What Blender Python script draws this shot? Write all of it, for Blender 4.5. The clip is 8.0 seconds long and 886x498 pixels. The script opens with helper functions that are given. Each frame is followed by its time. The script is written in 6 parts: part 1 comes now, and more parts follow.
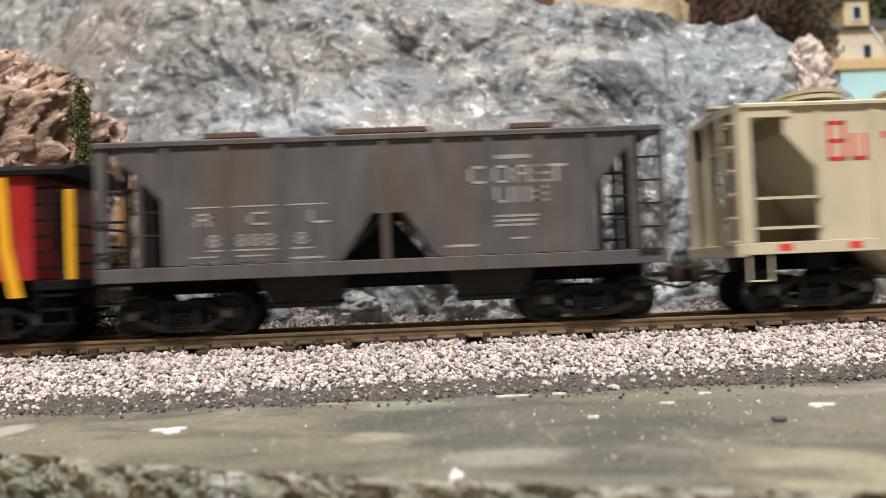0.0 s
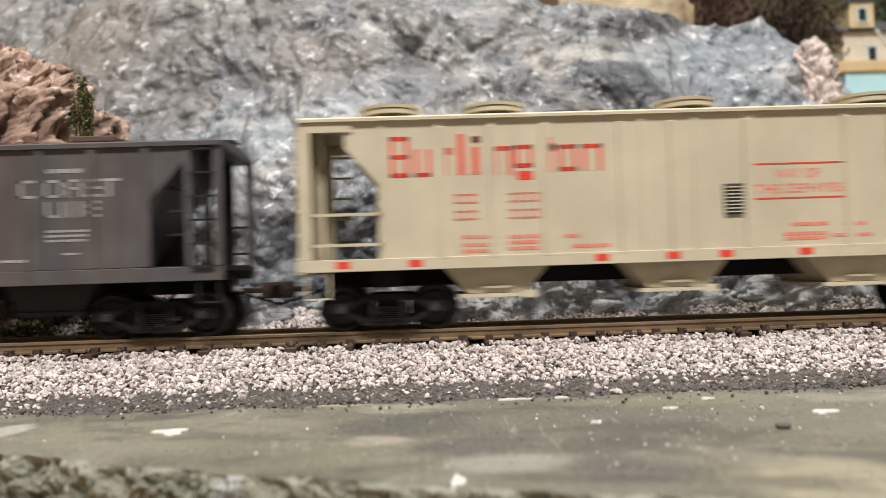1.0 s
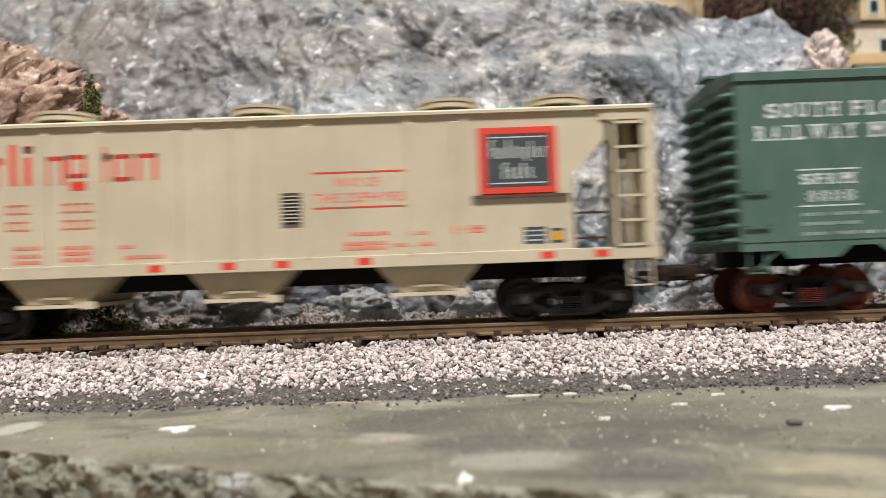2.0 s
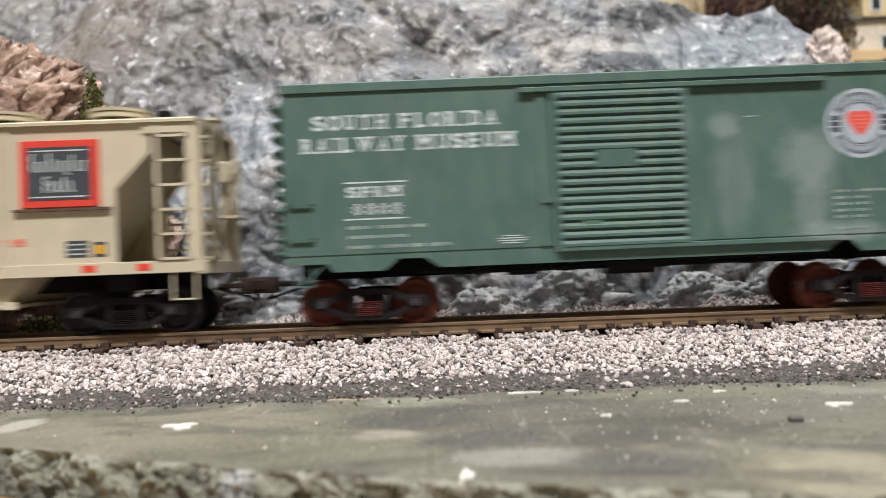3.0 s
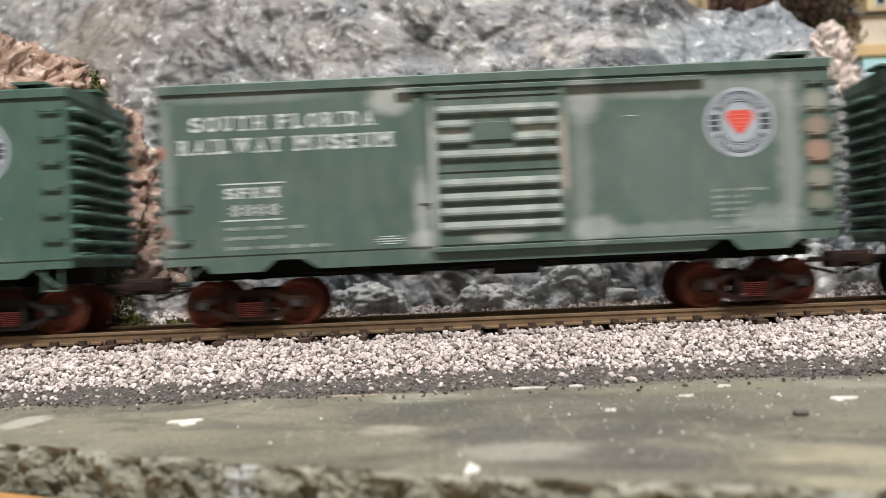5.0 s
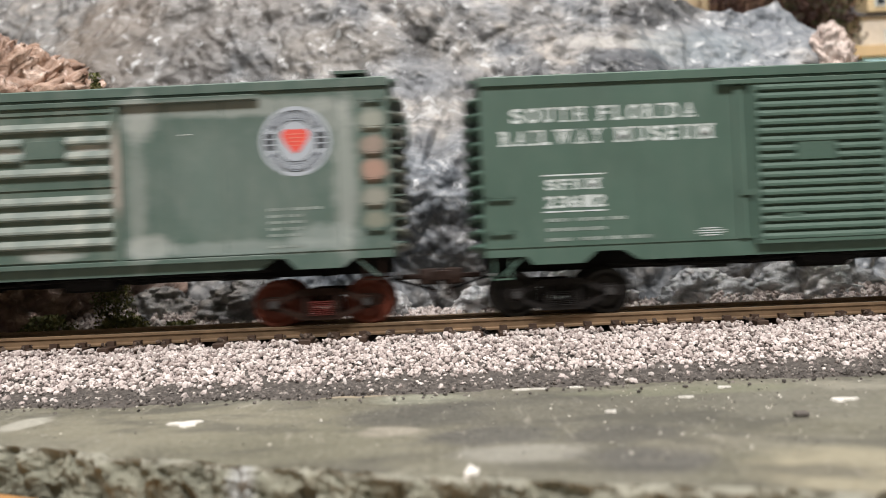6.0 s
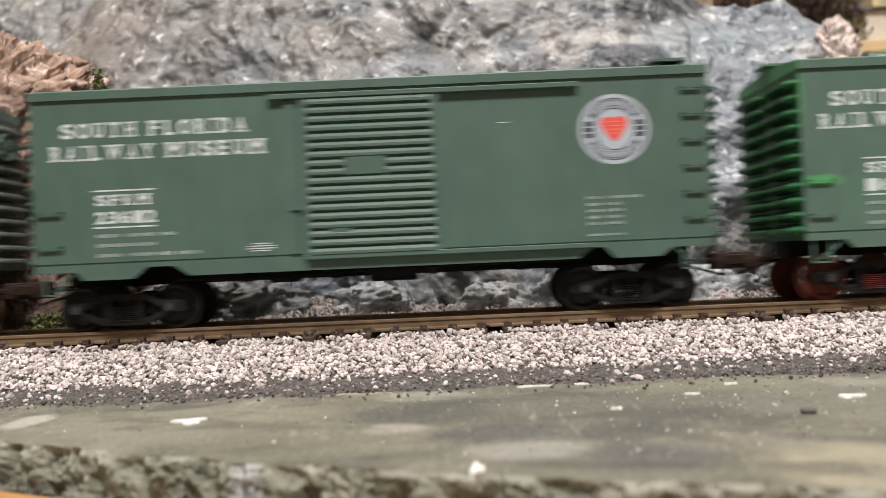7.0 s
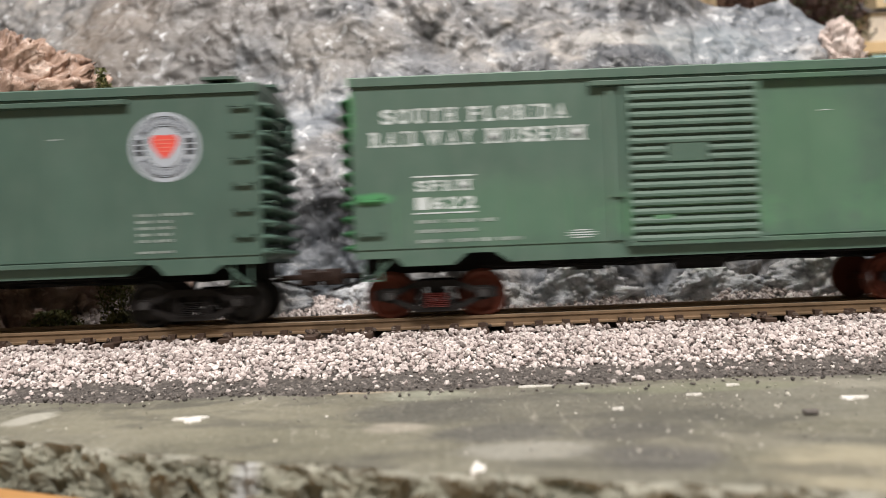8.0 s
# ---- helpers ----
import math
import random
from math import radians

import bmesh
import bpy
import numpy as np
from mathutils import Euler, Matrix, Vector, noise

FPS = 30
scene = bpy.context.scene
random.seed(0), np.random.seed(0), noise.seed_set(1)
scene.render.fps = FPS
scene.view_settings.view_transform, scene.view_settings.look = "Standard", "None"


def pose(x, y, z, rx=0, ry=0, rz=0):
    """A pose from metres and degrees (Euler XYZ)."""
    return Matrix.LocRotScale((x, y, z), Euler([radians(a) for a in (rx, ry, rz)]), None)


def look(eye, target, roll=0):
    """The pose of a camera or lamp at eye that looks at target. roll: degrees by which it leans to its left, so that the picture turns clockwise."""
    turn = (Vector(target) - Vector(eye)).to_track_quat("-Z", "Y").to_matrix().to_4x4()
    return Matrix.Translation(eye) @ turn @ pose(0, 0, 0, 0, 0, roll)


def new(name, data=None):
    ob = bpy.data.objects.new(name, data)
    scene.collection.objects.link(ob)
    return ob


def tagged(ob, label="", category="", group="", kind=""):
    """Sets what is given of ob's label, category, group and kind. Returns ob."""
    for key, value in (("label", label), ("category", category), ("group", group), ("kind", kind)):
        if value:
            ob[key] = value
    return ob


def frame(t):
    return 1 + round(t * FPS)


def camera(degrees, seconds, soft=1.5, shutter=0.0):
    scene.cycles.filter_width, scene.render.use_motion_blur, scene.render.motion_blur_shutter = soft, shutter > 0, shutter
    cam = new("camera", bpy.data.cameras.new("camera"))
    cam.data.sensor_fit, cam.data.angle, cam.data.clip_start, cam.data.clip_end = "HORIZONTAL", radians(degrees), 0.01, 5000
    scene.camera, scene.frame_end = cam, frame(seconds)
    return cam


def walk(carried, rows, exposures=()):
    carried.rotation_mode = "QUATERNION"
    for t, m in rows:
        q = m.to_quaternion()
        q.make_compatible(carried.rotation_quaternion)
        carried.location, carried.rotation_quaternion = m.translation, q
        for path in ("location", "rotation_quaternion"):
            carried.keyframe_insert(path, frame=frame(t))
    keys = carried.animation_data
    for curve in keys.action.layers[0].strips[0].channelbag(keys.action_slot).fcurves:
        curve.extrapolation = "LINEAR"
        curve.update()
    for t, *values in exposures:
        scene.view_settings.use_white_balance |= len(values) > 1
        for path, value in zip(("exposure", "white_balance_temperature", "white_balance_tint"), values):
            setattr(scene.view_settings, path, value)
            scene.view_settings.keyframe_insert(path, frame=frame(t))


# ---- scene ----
PATH = [
    (0.0, look((-0.00011, -0.17778, 0.02214), (0.00447, -0.00791, 0.02707), -2.253)),
    (0.5, look((-0.00038, -0.17707, 0.02226), (0.00406, -0.00721, 0.02761), -2.100)),
    (1.0, look((-0.00026, -0.17726, 0.02285), (0.00387, -0.00737, 0.02744), -1.825)),
    (1.5, look((0.00006, -0.17655, 0.02288), (0.00293, -0.00662, 0.02694), -1.907)),
    (3.0, look((0.00013, -0.17668, 0.02274), (0.00182, -0.00672, 0.02605), -2.123)),
    (3.5, look((0.00014, -0.17690, 0.02253), (0.00161, -0.00694, 0.02577), -2.243)),
    (4.0, look((0.00017, -0.17681, 0.02257), (0.00134, -0.00684, 0.02550), -2.330)),
    (4.5, look((0.00002, -0.17676, 0.02247), (0.00094, -0.00678, 0.02510), -2.304)),
    (6.0, look((0.00020, -0.17667, 0.02252), (0.00093, -0.00670, 0.02550), -2.401)),
    (6.5, look((0.00008, -0.17651, 0.02242), (0.00060, -0.00653, 0.02516), -2.425)),
    (7.0, look((-0.00000, -0.17600, 0.02240), (0.00000, -0.00602, 0.02477), -2.500)),
    (7.5, look((-0.00002, -0.17604, 0.02232), (-0.00032, -0.00605, 0.02476), -2.532)),
    (8.0, look((0.00003, -0.17598, 0.02238), (-0.00045, -0.00600, 0.02470), -2.230)),
]
cam = camera(60, 8.0, soft=0.6, shutter=0.68)
cam.data.dof.use_dof = True
cam.data.dof.focus_distance = 0.158
cam.data.dof.aperture_fstop = 21.0
# the camera's automatic white balance drifts a little as the train passes
BALANCE = [(0.0, 0.0, 6560, 11), (1.0, -0.05, 6540, 11), (1.5, -0.05, 6530, 11), (3.0, 0.0, 6300, 10), (3.5, 0.0, 6230, 10), (4.5, 0.0, 6370, 10), (6.0, 0.0, 6500, 12), (8.0, 0.0, 6600, 13)]
walk(cam, PATH, BALANCE)

# ---- world and room light ----
MM = 0.001
world = bpy.data.worlds.new("world")
scene.world = world
world.use_nodes = True
world.node_tree.nodes["Background"].inputs[0].default_value = (0.8, 0.86, 1.0, 1)
world.node_tree.nodes["Background"].inputs[1].default_value = 0.12
scene.view_settings.exposure = 0.0


def ceiling_lamp(x, y, z, sx, sy, power, colour):
    lamp = bpy.data.lights.new("ceiling_lamp_light", "AREA")
    lamp.shape, lamp.size, lamp.size_y, lamp.energy, lamp.color = "RECTANGLE", sx, sy, power, colour
    ob = new("ceiling_lamp_light", lamp)
    ob.matrix_world = pose(x, y, z)
    return ob


ceiling_lamp(0.06, -0.85, 1.27, 0.7, 0.30, 38.0, (1.0, 0.955, 0.905))
ceiling_lamp(0.0, 0.10, 1.27, 0.7, 0.30, 12.0, (1.0, 0.955, 0.905))


# ---- materials ----
def nodes(name):
    m = bpy.data.materials.new(name)
    m.use_nodes = True
    nt = m.node_tree
    b = nt.nodes["Principled BSDF"]
    return m, nt, b


def add(nt, kind, **values):
    n = nt.nodes.new(kind)
    for k, v in values.items():
        n.inputs[k].default_value = v
    return n


def coords(nt):
    return nt.nodes.new("ShaderNodeTexCoord").outputs["Object"]


def noise_tex(nt, scale, detail=6.0, rough=0.6, vec=None, dist=0.0):
    n = add(nt, "ShaderNodeTexNoise", Scale=scale, Detail=detail, Roughness=rough, Distortion=dist)
    nt.links.new(vec if vec is not None else coords(nt), n.inputs["Vector"])
    return n.outputs["Fac"]


def stretched(nt, sx, sy, sz):
    m = nt.nodes.new("ShaderNodeMapping")
    m.inputs["Scale"].default_value = (sx, sy, sz)
    nt.links.new(coords(nt), m.inputs["Vector"])
    return m.outputs["Vector"]


def ramp(nt, fac, stops):
    r = nt.nodes.new("ShaderNodeValToRGB")
    els = r.color_ramp.elements
    while len(els) < len(stops):
        els.new(0.5)
    for e, (p, c) in zip(els, stops):
        e.position = p
        e.color = (*c, 1) if len(c) == 3 else c
    nt.links.new(fac, r.inputs["Fac"])
    return r.outputs["Color"]


def grey(nt, fac, a, b):
    """0 below a, 1 above b."""
    n = add(nt, "ShaderNodeMapRange", **{"From Min": a, "From Max": b})
    nt.links.new(fac, n.inputs["Value"])
    return n.outputs["Result"]


def mix(nt, fac, a, b, how="MIX"):
    n = nt.nodes.new("ShaderNodeMix")
    n.data_type, n.blend_type = "RGBA", how
    for sock, v in ((n.inputs[0], fac), (n.inputs[6], a), (n.inputs[7], b)):
        if isinstance(v, (int, float)):
            sock.default_value = v
        elif isinstance(v, tuple):
            sock.default_value = (*v, 1)
        else:
            nt.links.new(v, sock)
    return n.outputs[2]


def maths(nt, op, a, b=0.0, clamp=False):
    n = nt.nodes.new("ShaderNodeMath")
    n.operation, n.use_clamp = op, clamp
    for sock, v in zip(n.inputs, (a, b)):
        if isinstance(v, (int, float)):
            sock.default_value = v
        else:
            nt.links.new(v, sock)
    return n.outputs[0]


def bump(nt, b, height, strength=0.4, distance=0.0003):
    n = add(nt, "ShaderNodeBump", Strength=strength, Distance=distance)
    nt.links.new(height, n.inputs["Height"])
    nt.links.new(n.outputs["Normal"], b.inputs["Normal"])


def link(nt, out, sock):
    nt.links.new(out, sock)


def plain(name, colour, rough=0.55, metal=0.0, vary=0.25, scale=400.0, relief=0.15, gloss=0.5):
    """Painted or moulded surface with slight mottling at two scales."""
    m, nt, b = nodes(name)
    n1, n2 = noise_tex(nt, scale), noise_tex(nt, scale * 0.12, 3)
    dark = tuple(c * (1 - vary) for c in colour)
    light = tuple(min(1, c * (1 + vary)) for c in colour)
    both = maths(nt, "ADD", maths(nt, "MULTIPLY", n1, 0.45), maths(nt, "MULTIPLY", n2, 0.55))
    link(nt, ramp(nt, both, [(0.3, dark), (0.7, light)]), b.inputs["Base Color"])
    b.inputs["Roughness"].default_value, b.inputs["Metallic"].default_value = rough, metal
    b.inputs["Specular IOR Level"].default_value = gloss
    if relief:
        bump(nt, b, n1, relief, 0.0002)
    return m


def blotch(nt, cx, cz, rx, rz, soft=0.5, wob=0.5, scale=260.0):
    """Mask of one patch of wear, centred at (cx, cz) mm on a car's side, with a ragged rim."""
    sep = nt.nodes.new("ShaderNodeSeparateXYZ")
    link(nt, coords(nt), sep.inputs[0])
    dx = maths(nt, "DIVIDE", maths(nt, "SUBTRACT", sep.outputs[0], cx * MM), rx * MM)
    dz = maths(nt, "DIVIDE", maths(nt, "SUBTRACT", sep.outputs[2], cz * MM), rz * MM)
    r = maths(nt, "SQRT", maths(nt, "ADD", maths(nt, "MULTIPLY", dx, dx), maths(nt, "MULTIPLY", dz, dz)))
    r = maths(nt, "ADD", r, maths(nt, "MULTIPLY", maths(nt, "SUBTRACT", noise_tex(nt, scale, 8, 0.7), 0.5), wob * 3.2))
    n = add(nt, "ShaderNodeMapRange", **{"From Min": 1 + soft / 2, "From Max": 1 - soft / 2})
    link(nt, r, n.inputs["Value"])
    return n.outputs["Result"]


def car_paint(name, colour, patches=(), dust=0.06, streak=None, streak_amount=0.0, rough=0.5):
    """Car paint with fading, dusty film, streaks and single patches (cx, cz, rx, rz, strength, colour)."""
    m, nt, b = nodes(name)
    n1 = noise_tex(nt, 55.0, 5)
    c = mix(nt, grey(nt, n1, 0.3, 0.7), tuple(v * 0.88 for v in colour), tuple(v * 1.1 for v in colour))
    film = noise_tex(nt, 260.0, 6, 0.65, stretched(nt, 1, 1, 0.35))
    c = mix(nt, maths(nt, "MULTIPLY", grey(nt, film, 0.45, 0.75), dust), c, (0.55, 0.55, 0.5))
    if streak:
        s = noise_tex(nt, 60.0, 3, 0.5, stretched(nt, 1.6, 0.2, 0.12))
        c = mix(nt, maths(nt, "MULTIPLY", grey(nt, s, 0.46, 0.7), streak_amount), c, streak)
    for cx, cz, rx, rz, amount, tint in patches:
        c = mix(nt, maths(nt, "MULTIPLY", blotch(nt, cx, cz, rx, rz, 0.7, 0.45), amount), c, tint)
    link(nt, c, b.inputs["Base Color"])
    r = grey(nt, film, 0.2, 0.8)
    link(nt, maths(nt, "ADD", maths(nt, "MULTIPLY", r, 0.2), rough - 0.1), b.inputs["Roughness"])
    bump(nt, b, film, 0.08, 0.0001)
    return m


GREEN = (0.071, 0.139, 0.115)
DUST = (0.43, 0.49, 0.49)
M = {
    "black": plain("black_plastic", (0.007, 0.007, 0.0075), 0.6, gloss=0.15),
    "truck": plain("grimy_black_truck", (0.012, 0.0108, 0.0105), 0.65, vary=0.45, gloss=0.16),
    "rust_truck": plain("rusty_truck", (0.022, 0.012, 0.009), 0.75, vary=0.5, gloss=0.12),
    "wheel_dark": plain("dark_wheel_steel", (0.017, 0.0165, 0.017), 0.45, 0.1, 0.3, gloss=0.3),
    "wheel_rust": plain("rust_red_wheel", (0.125, 0.033, 0.02), 0.55, 0.0, 0.4, gloss=0.25),
    "tread": plain("polished_tread", (0.55, 0.55, 0.55), 0.25, 1.0, 0.15),
    "axle": plain("axle_end_steel", (0.07, 0.072, 0.076), 0.4, 0.5, 0.3),
    "white": plain("white_lettering_paint", (0.60, 0.67, 0.68), 0.6, vary=0.12),
    "faded": plain("faded_lettering_paint", (0.30, 0.36, 0.345), 0.6, vary=0.45, scale=900),
    "rust_spring": plain("rust_red_spring", (0.11, 0.024, 0.02), 0.6, vary=0.4, gloss=0.25),
    "lavender": plain("pale_grey_badge_paint", (0.43, 0.49, 0.56), 0.6, vary=0.1),
    "badge_dark": plain("dark_badge_paint", (0.05, 0.06, 0.07), 0.6),
    "heart": plain("coral_red_badge_paint", (0.78, 0.10, 0.075), 0.6, vary=0.1),
    "badge_band": plain("grey_badge_band", (0.13, 0.155, 0.185), 0.6, vary=0.25, scale=900),
    "red": plain("signal_red_paint", (0.75, 0.055, 0.035), 0.55, vary=0.1),
    "soft_red": plain("faded_red_lettering", (0.76, 0.20, 0.15), 0.6, vary=0.12),
    "yellow": plain("yellow_paint", (0.80, 0.42, 0.02), 0.5, vary=0.1),
    "coupler": plain("rusty_coupler", (0.022, 0.012, 0.009), 0.65, 0.0, 0.4, gloss=0.2),
    "tan": car_paint("tan_hopper_paint", (0.60, 0.54, 0.405), dust=0.05, streak=(0.42, 0.36, 0.255), streak_amount=0.25, rough=0.45),
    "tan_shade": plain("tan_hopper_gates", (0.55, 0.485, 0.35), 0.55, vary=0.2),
    "acl": car_paint("dark_grey_hopper_paint", (0.084, 0.081, 0.087), dust=0.10, streak=(0.12, 0.075, 0.052), streak_amount=0.35,
                     patches=((2.5, 28, 4.5, 14, 0.26, (0.13, 0.065, 0.03)), (-33, 32, 5, 10, 0.35, (0.12, 0.065, 0.04)))),
    "acl_dark": plain("dark_hopper_iron", (0.024, 0.0225, 0.0225), 0.6, vary=0.4, gloss=0.25),
    "rust_hatch": plain("rust_brown_hatch", (0.10, 0.06, 0.045), 0.7, vary=0.4),
    "faded_white": plain("faded_white_lettering", (0.36, 0.355, 0.35), 0.7, vary=0.2),
    "caboose": car_paint("caboose_red_paint", (0.36, 0.010, 0.013), dust=0.03),
}
M["green_dusty"] = car_paint("green_boxcar_paint_dusty", GREEN, dust=0.08, patches=(
    (22, 39, 3, 2.5, 0.3, DUST), (40, 31, 6, 6, 0.32, DUST), (24, 27, 4, 10, 0.16, DUST), (46, 15.5, 9, 2.2, 0.35, DUST),
    (40, 21, 3.5, 5, 0.22, DUST), (0, 20, 9, 2, 0.2, (0.1, 0.3, 0.13)), (6, 39, 8, 3, 0.2, DUST)))
CHALK = (0.58, 0.61, 0.60)
M["green_worn"] = car_paint("green_boxcar_paint_worn", (0.084, 0.138, 0.120), dust=0.10, patches=(
    (-22.5, 46.2, 4.2, 3.0, 0.6, CHALK), (18.5, 44.5, 3.6, 4.5, 0.45, CHALK), (40, 45.8, 22, 1.8, 0.32, CHALK), (17.6, 28, 2.0, 14, 0.22, CHALK), (20, 17.2, 5, 2.4, 0.4, CHALK),
    (40, 16.2, 24, 1.6, 0.35, DUST), (61.4, 30, 2.4, 16, 0.36, CHALK), (58, 43, 5, 4, 0.3, CHALK), (57, 18, 7, 2.4, 0.4, DUST), (-70.0, 32, 1.8, 18, 0.35, DUST), (-16.4, 22, 1.6, 8, 0.5, CHALK), (-16, 16.4, 3, 2.0, 0.5, CHALK), (67.5, 42, 2.6, 2.4, 0.6, (0.46, 0.47, 0.42)), (67.5, 36.5, 2.6, 2.2, 0.6, (0.46, 0.33, 0.28)), (67.5, 31.2, 2.6, 2.4, 0.75, (0.48, 0.29, 0.23)), (67.5, 25.6, 2.6, 2.2, 0.6, (0.42, 0.40, 0.35)), (67.5, 21, 2.6, 1.8, 0.5, (0.36, 0.35, 0.28)),
    (-70.6, 20, 1.4, 2, 0.5, (0.3, 0.12, 0.07)), (-71, 37, 1.1, 1.4, 0.8, (0.5, 0.15, 0.08)), (-52, 48.0, 16, 1.2, 0.3, DUST), (-69, 17.5, 1.6, 1.0, 0.5, CHALK), (38, 30, 18, 12, 0.10, DUST)))
M["worn_door"] = car_paint("green_door_paint_chalky", (0.086, 0.138, 0.118), dust=0.2, patches=(
    (-13.8, 30, 0.9, 13, 0.6, CHALK), (14, 33, 0.9, 8, 0.7, (0.52, 0.46, 0.42)), (-9, 38.2, 4, 1.2, 0.7, CHALK), (8, 38.6, 4, 1.2, 0.7, CHALK), (0, 16.2, 6, 1.2, 0.5, CHALK)))
M["worn_rib"] = car_paint("chalk_white_door_rib", (0.235, 0.285, 0.268), dust=0.5, streak=(0.09, 0.14, 0.12), streak_amount=0.9)
M["worn_end"] = car_paint("chalky_green_end", (0.12, 0.155, 0.138), dust=0.3, streak=(0.36, 0.22, 0.17), streak_amount=0.5)
M["bright_end"] = car_paint("bright_green_end", (0.024, 0.125, 0.046), dust=0.04, streak=(0.07, 0.17, 0.10), streak_amount=0.7)
M["green_clean"] = car_paint("green_boxcar_paint_clean", (0.070, 0.130, 0.105), dust=0.03)
M["green_bright"] = car_paint("green_boxcar_paint_touched_up", (0.082, 0.150, 0.118), dust=0.05, patches=(
    (24, 32, 13, 17, 0.3, (0.12, 0.30, 0.15)), (0, 20, 15, 5, 0.4, (0.14, 0.40, 0.18)), (-72.6, 45, 1.9, 8, 0.7, (0.06, 0.42, 0.10)), (-67, 25.5, 4, 1.2, 0.6, (0.08, 0.42, 0.14)),
    (-36, 22, 24, 7, 0.15, (0.12, 0.34, 0.16)), (48, 20, 14, 6, 0.25, (0.12, 0.36, 0.16))))


# ---- mesh helpers, all sizes in millimetres ----
def box(bm, x0, x1, y0, y1, z0, z1):
    v = [bm.verts.new((x, y, z)) for x in (x0, x1) for y in (y0, y1) for z in (z0, z1)]
    for f in ((0, 1, 3, 2), (4, 6, 7, 5), (0, 4, 5, 1), (2, 3, 7, 6), (0, 2, 6, 4), (1, 5, 7, 3)):
        bm.faces.new([v[i] for i in f])
    return v


def boxed(x0, x1, y0, y1, z0, z1, bevel=0.0):
    bm = bmesh.new()
    box(bm, x0, x1, y0, y1, z0, z1)
    if bevel:
        bmesh.ops.bevel(bm, geom=bm.edges[:], offset=bevel, segments=2, affect="EDGES", profile=0.5)
    return bm


def prism(bm, pts, y0, y1):
    """A polygon of (x, z) points, drawn out from y0 to y1."""
    a = [bm.verts.new((x, y0, z)) for x, z in pts]
    b = [bm.verts.new((x, y1, z)) for x, z in pts]
    n = len(pts)
    fs = [bm.faces.new(a), bm.faces.new(b[::-1])]
    fs += [bm.faces.new((a[i], b[i], b[(i + 1) % n], a[(i + 1) % n])) for i in range(n)]
    bmesh.ops.recalc_face_normals(bm, faces=fs)


def prism_x(bm, pts, x0, x1):
    """A polygon of (y, z) points, drawn out from x0 to x1."""
    a = [bm.verts.new((x0, y, z)) for y, z in pts]
    b = [bm.verts.new((x1, y, z)) for y, z in pts]
    n = len(pts)
    fs = [bm.faces.new(a), bm.faces.new(b[::-1])]
    fs += [bm.faces.new((a[i], b[i], b[(i + 1) % n], a[(i + 1) % n])) for i in range(n)]
    bmesh.ops.recalc_face_normals(bm, faces=fs)


def tube(bm, p, q, r, n=8, r2=None):
    p, q = Vector(p), Vector(q)
    d = q - p
    m = Matrix.Translation((p + q) / 2) @ d.to_track_quat("Z", "Y").to_matrix().to_4x4()
    bmesh.ops.create_cone(bm, cap_ends=True, segments=n, radius1=r, radius2=r if r2 is None else r2, depth=d.length, matrix=m)


def lathe(bm, prof, n=24, axis="Y", centre=(0, 0, 0)):
    """Turns a profile of (radius, along) points about an axis."""
    rings = []
    for r, a in prof:
        ring = []
        for k in range(n):
            c, s = math.cos(2 * math.pi * k / n) * r, math.sin(2 * math.pi * k / n) * r
            p = (c, a, s) if axis == "Y" else (c, s, a)
            ring.append(bm.verts.new((p[0] + centre[0], p[1] + centre[1], p[2] + centre[2])))
        rings.append(ring)
    fs = []
    for u, w in zip(rings, rings[1:]):
        fs += [bm.faces.new((u[k], u[(k + 1) % n], w[(k + 1) % n], w[k])) for k in range(n)]
    fs += [bm.faces.new(rings[0]), bm.faces.new(rings[-1][::-1])]
    bmesh.ops.recalc_face_normals(bm, faces=fs)


def mesh_of(name, bm, material, smooth=False):
    bmesh.ops.scale(bm, vec=(MM, MM, MM), verts=bm.verts[:])
    me = bpy.data.meshes.new(name)
    bm.to_mesh(me)
    bm.free()
    me.materials.append(material)
    if smooth:
        me.polygons.foreach_set("use_smooth", [True] * len(me.polygons))
    return me


def part(name, bm, material, parent=None, label="", at=None, smooth=False):
    me = bm if isinstance(bm, bpy.types.Mesh) else mesh_of(name, bm, material, smooth)
    ob = new(name, me)
    ob.parent = parent
    if at is not None:
        ob.matrix_basis = pose(at[0] * MM, at[1] * MM, at[2] * MM)
    return tagged(ob, label) if label else ob


def thing(name, label, category, group="", at=(0, 0, 0)):
    ob = new(name)
    ob.empty_display_size = 0.01
    ob.matrix_basis = pose(*(v * MM for v in at))
    return tagged(ob, label, category, group)


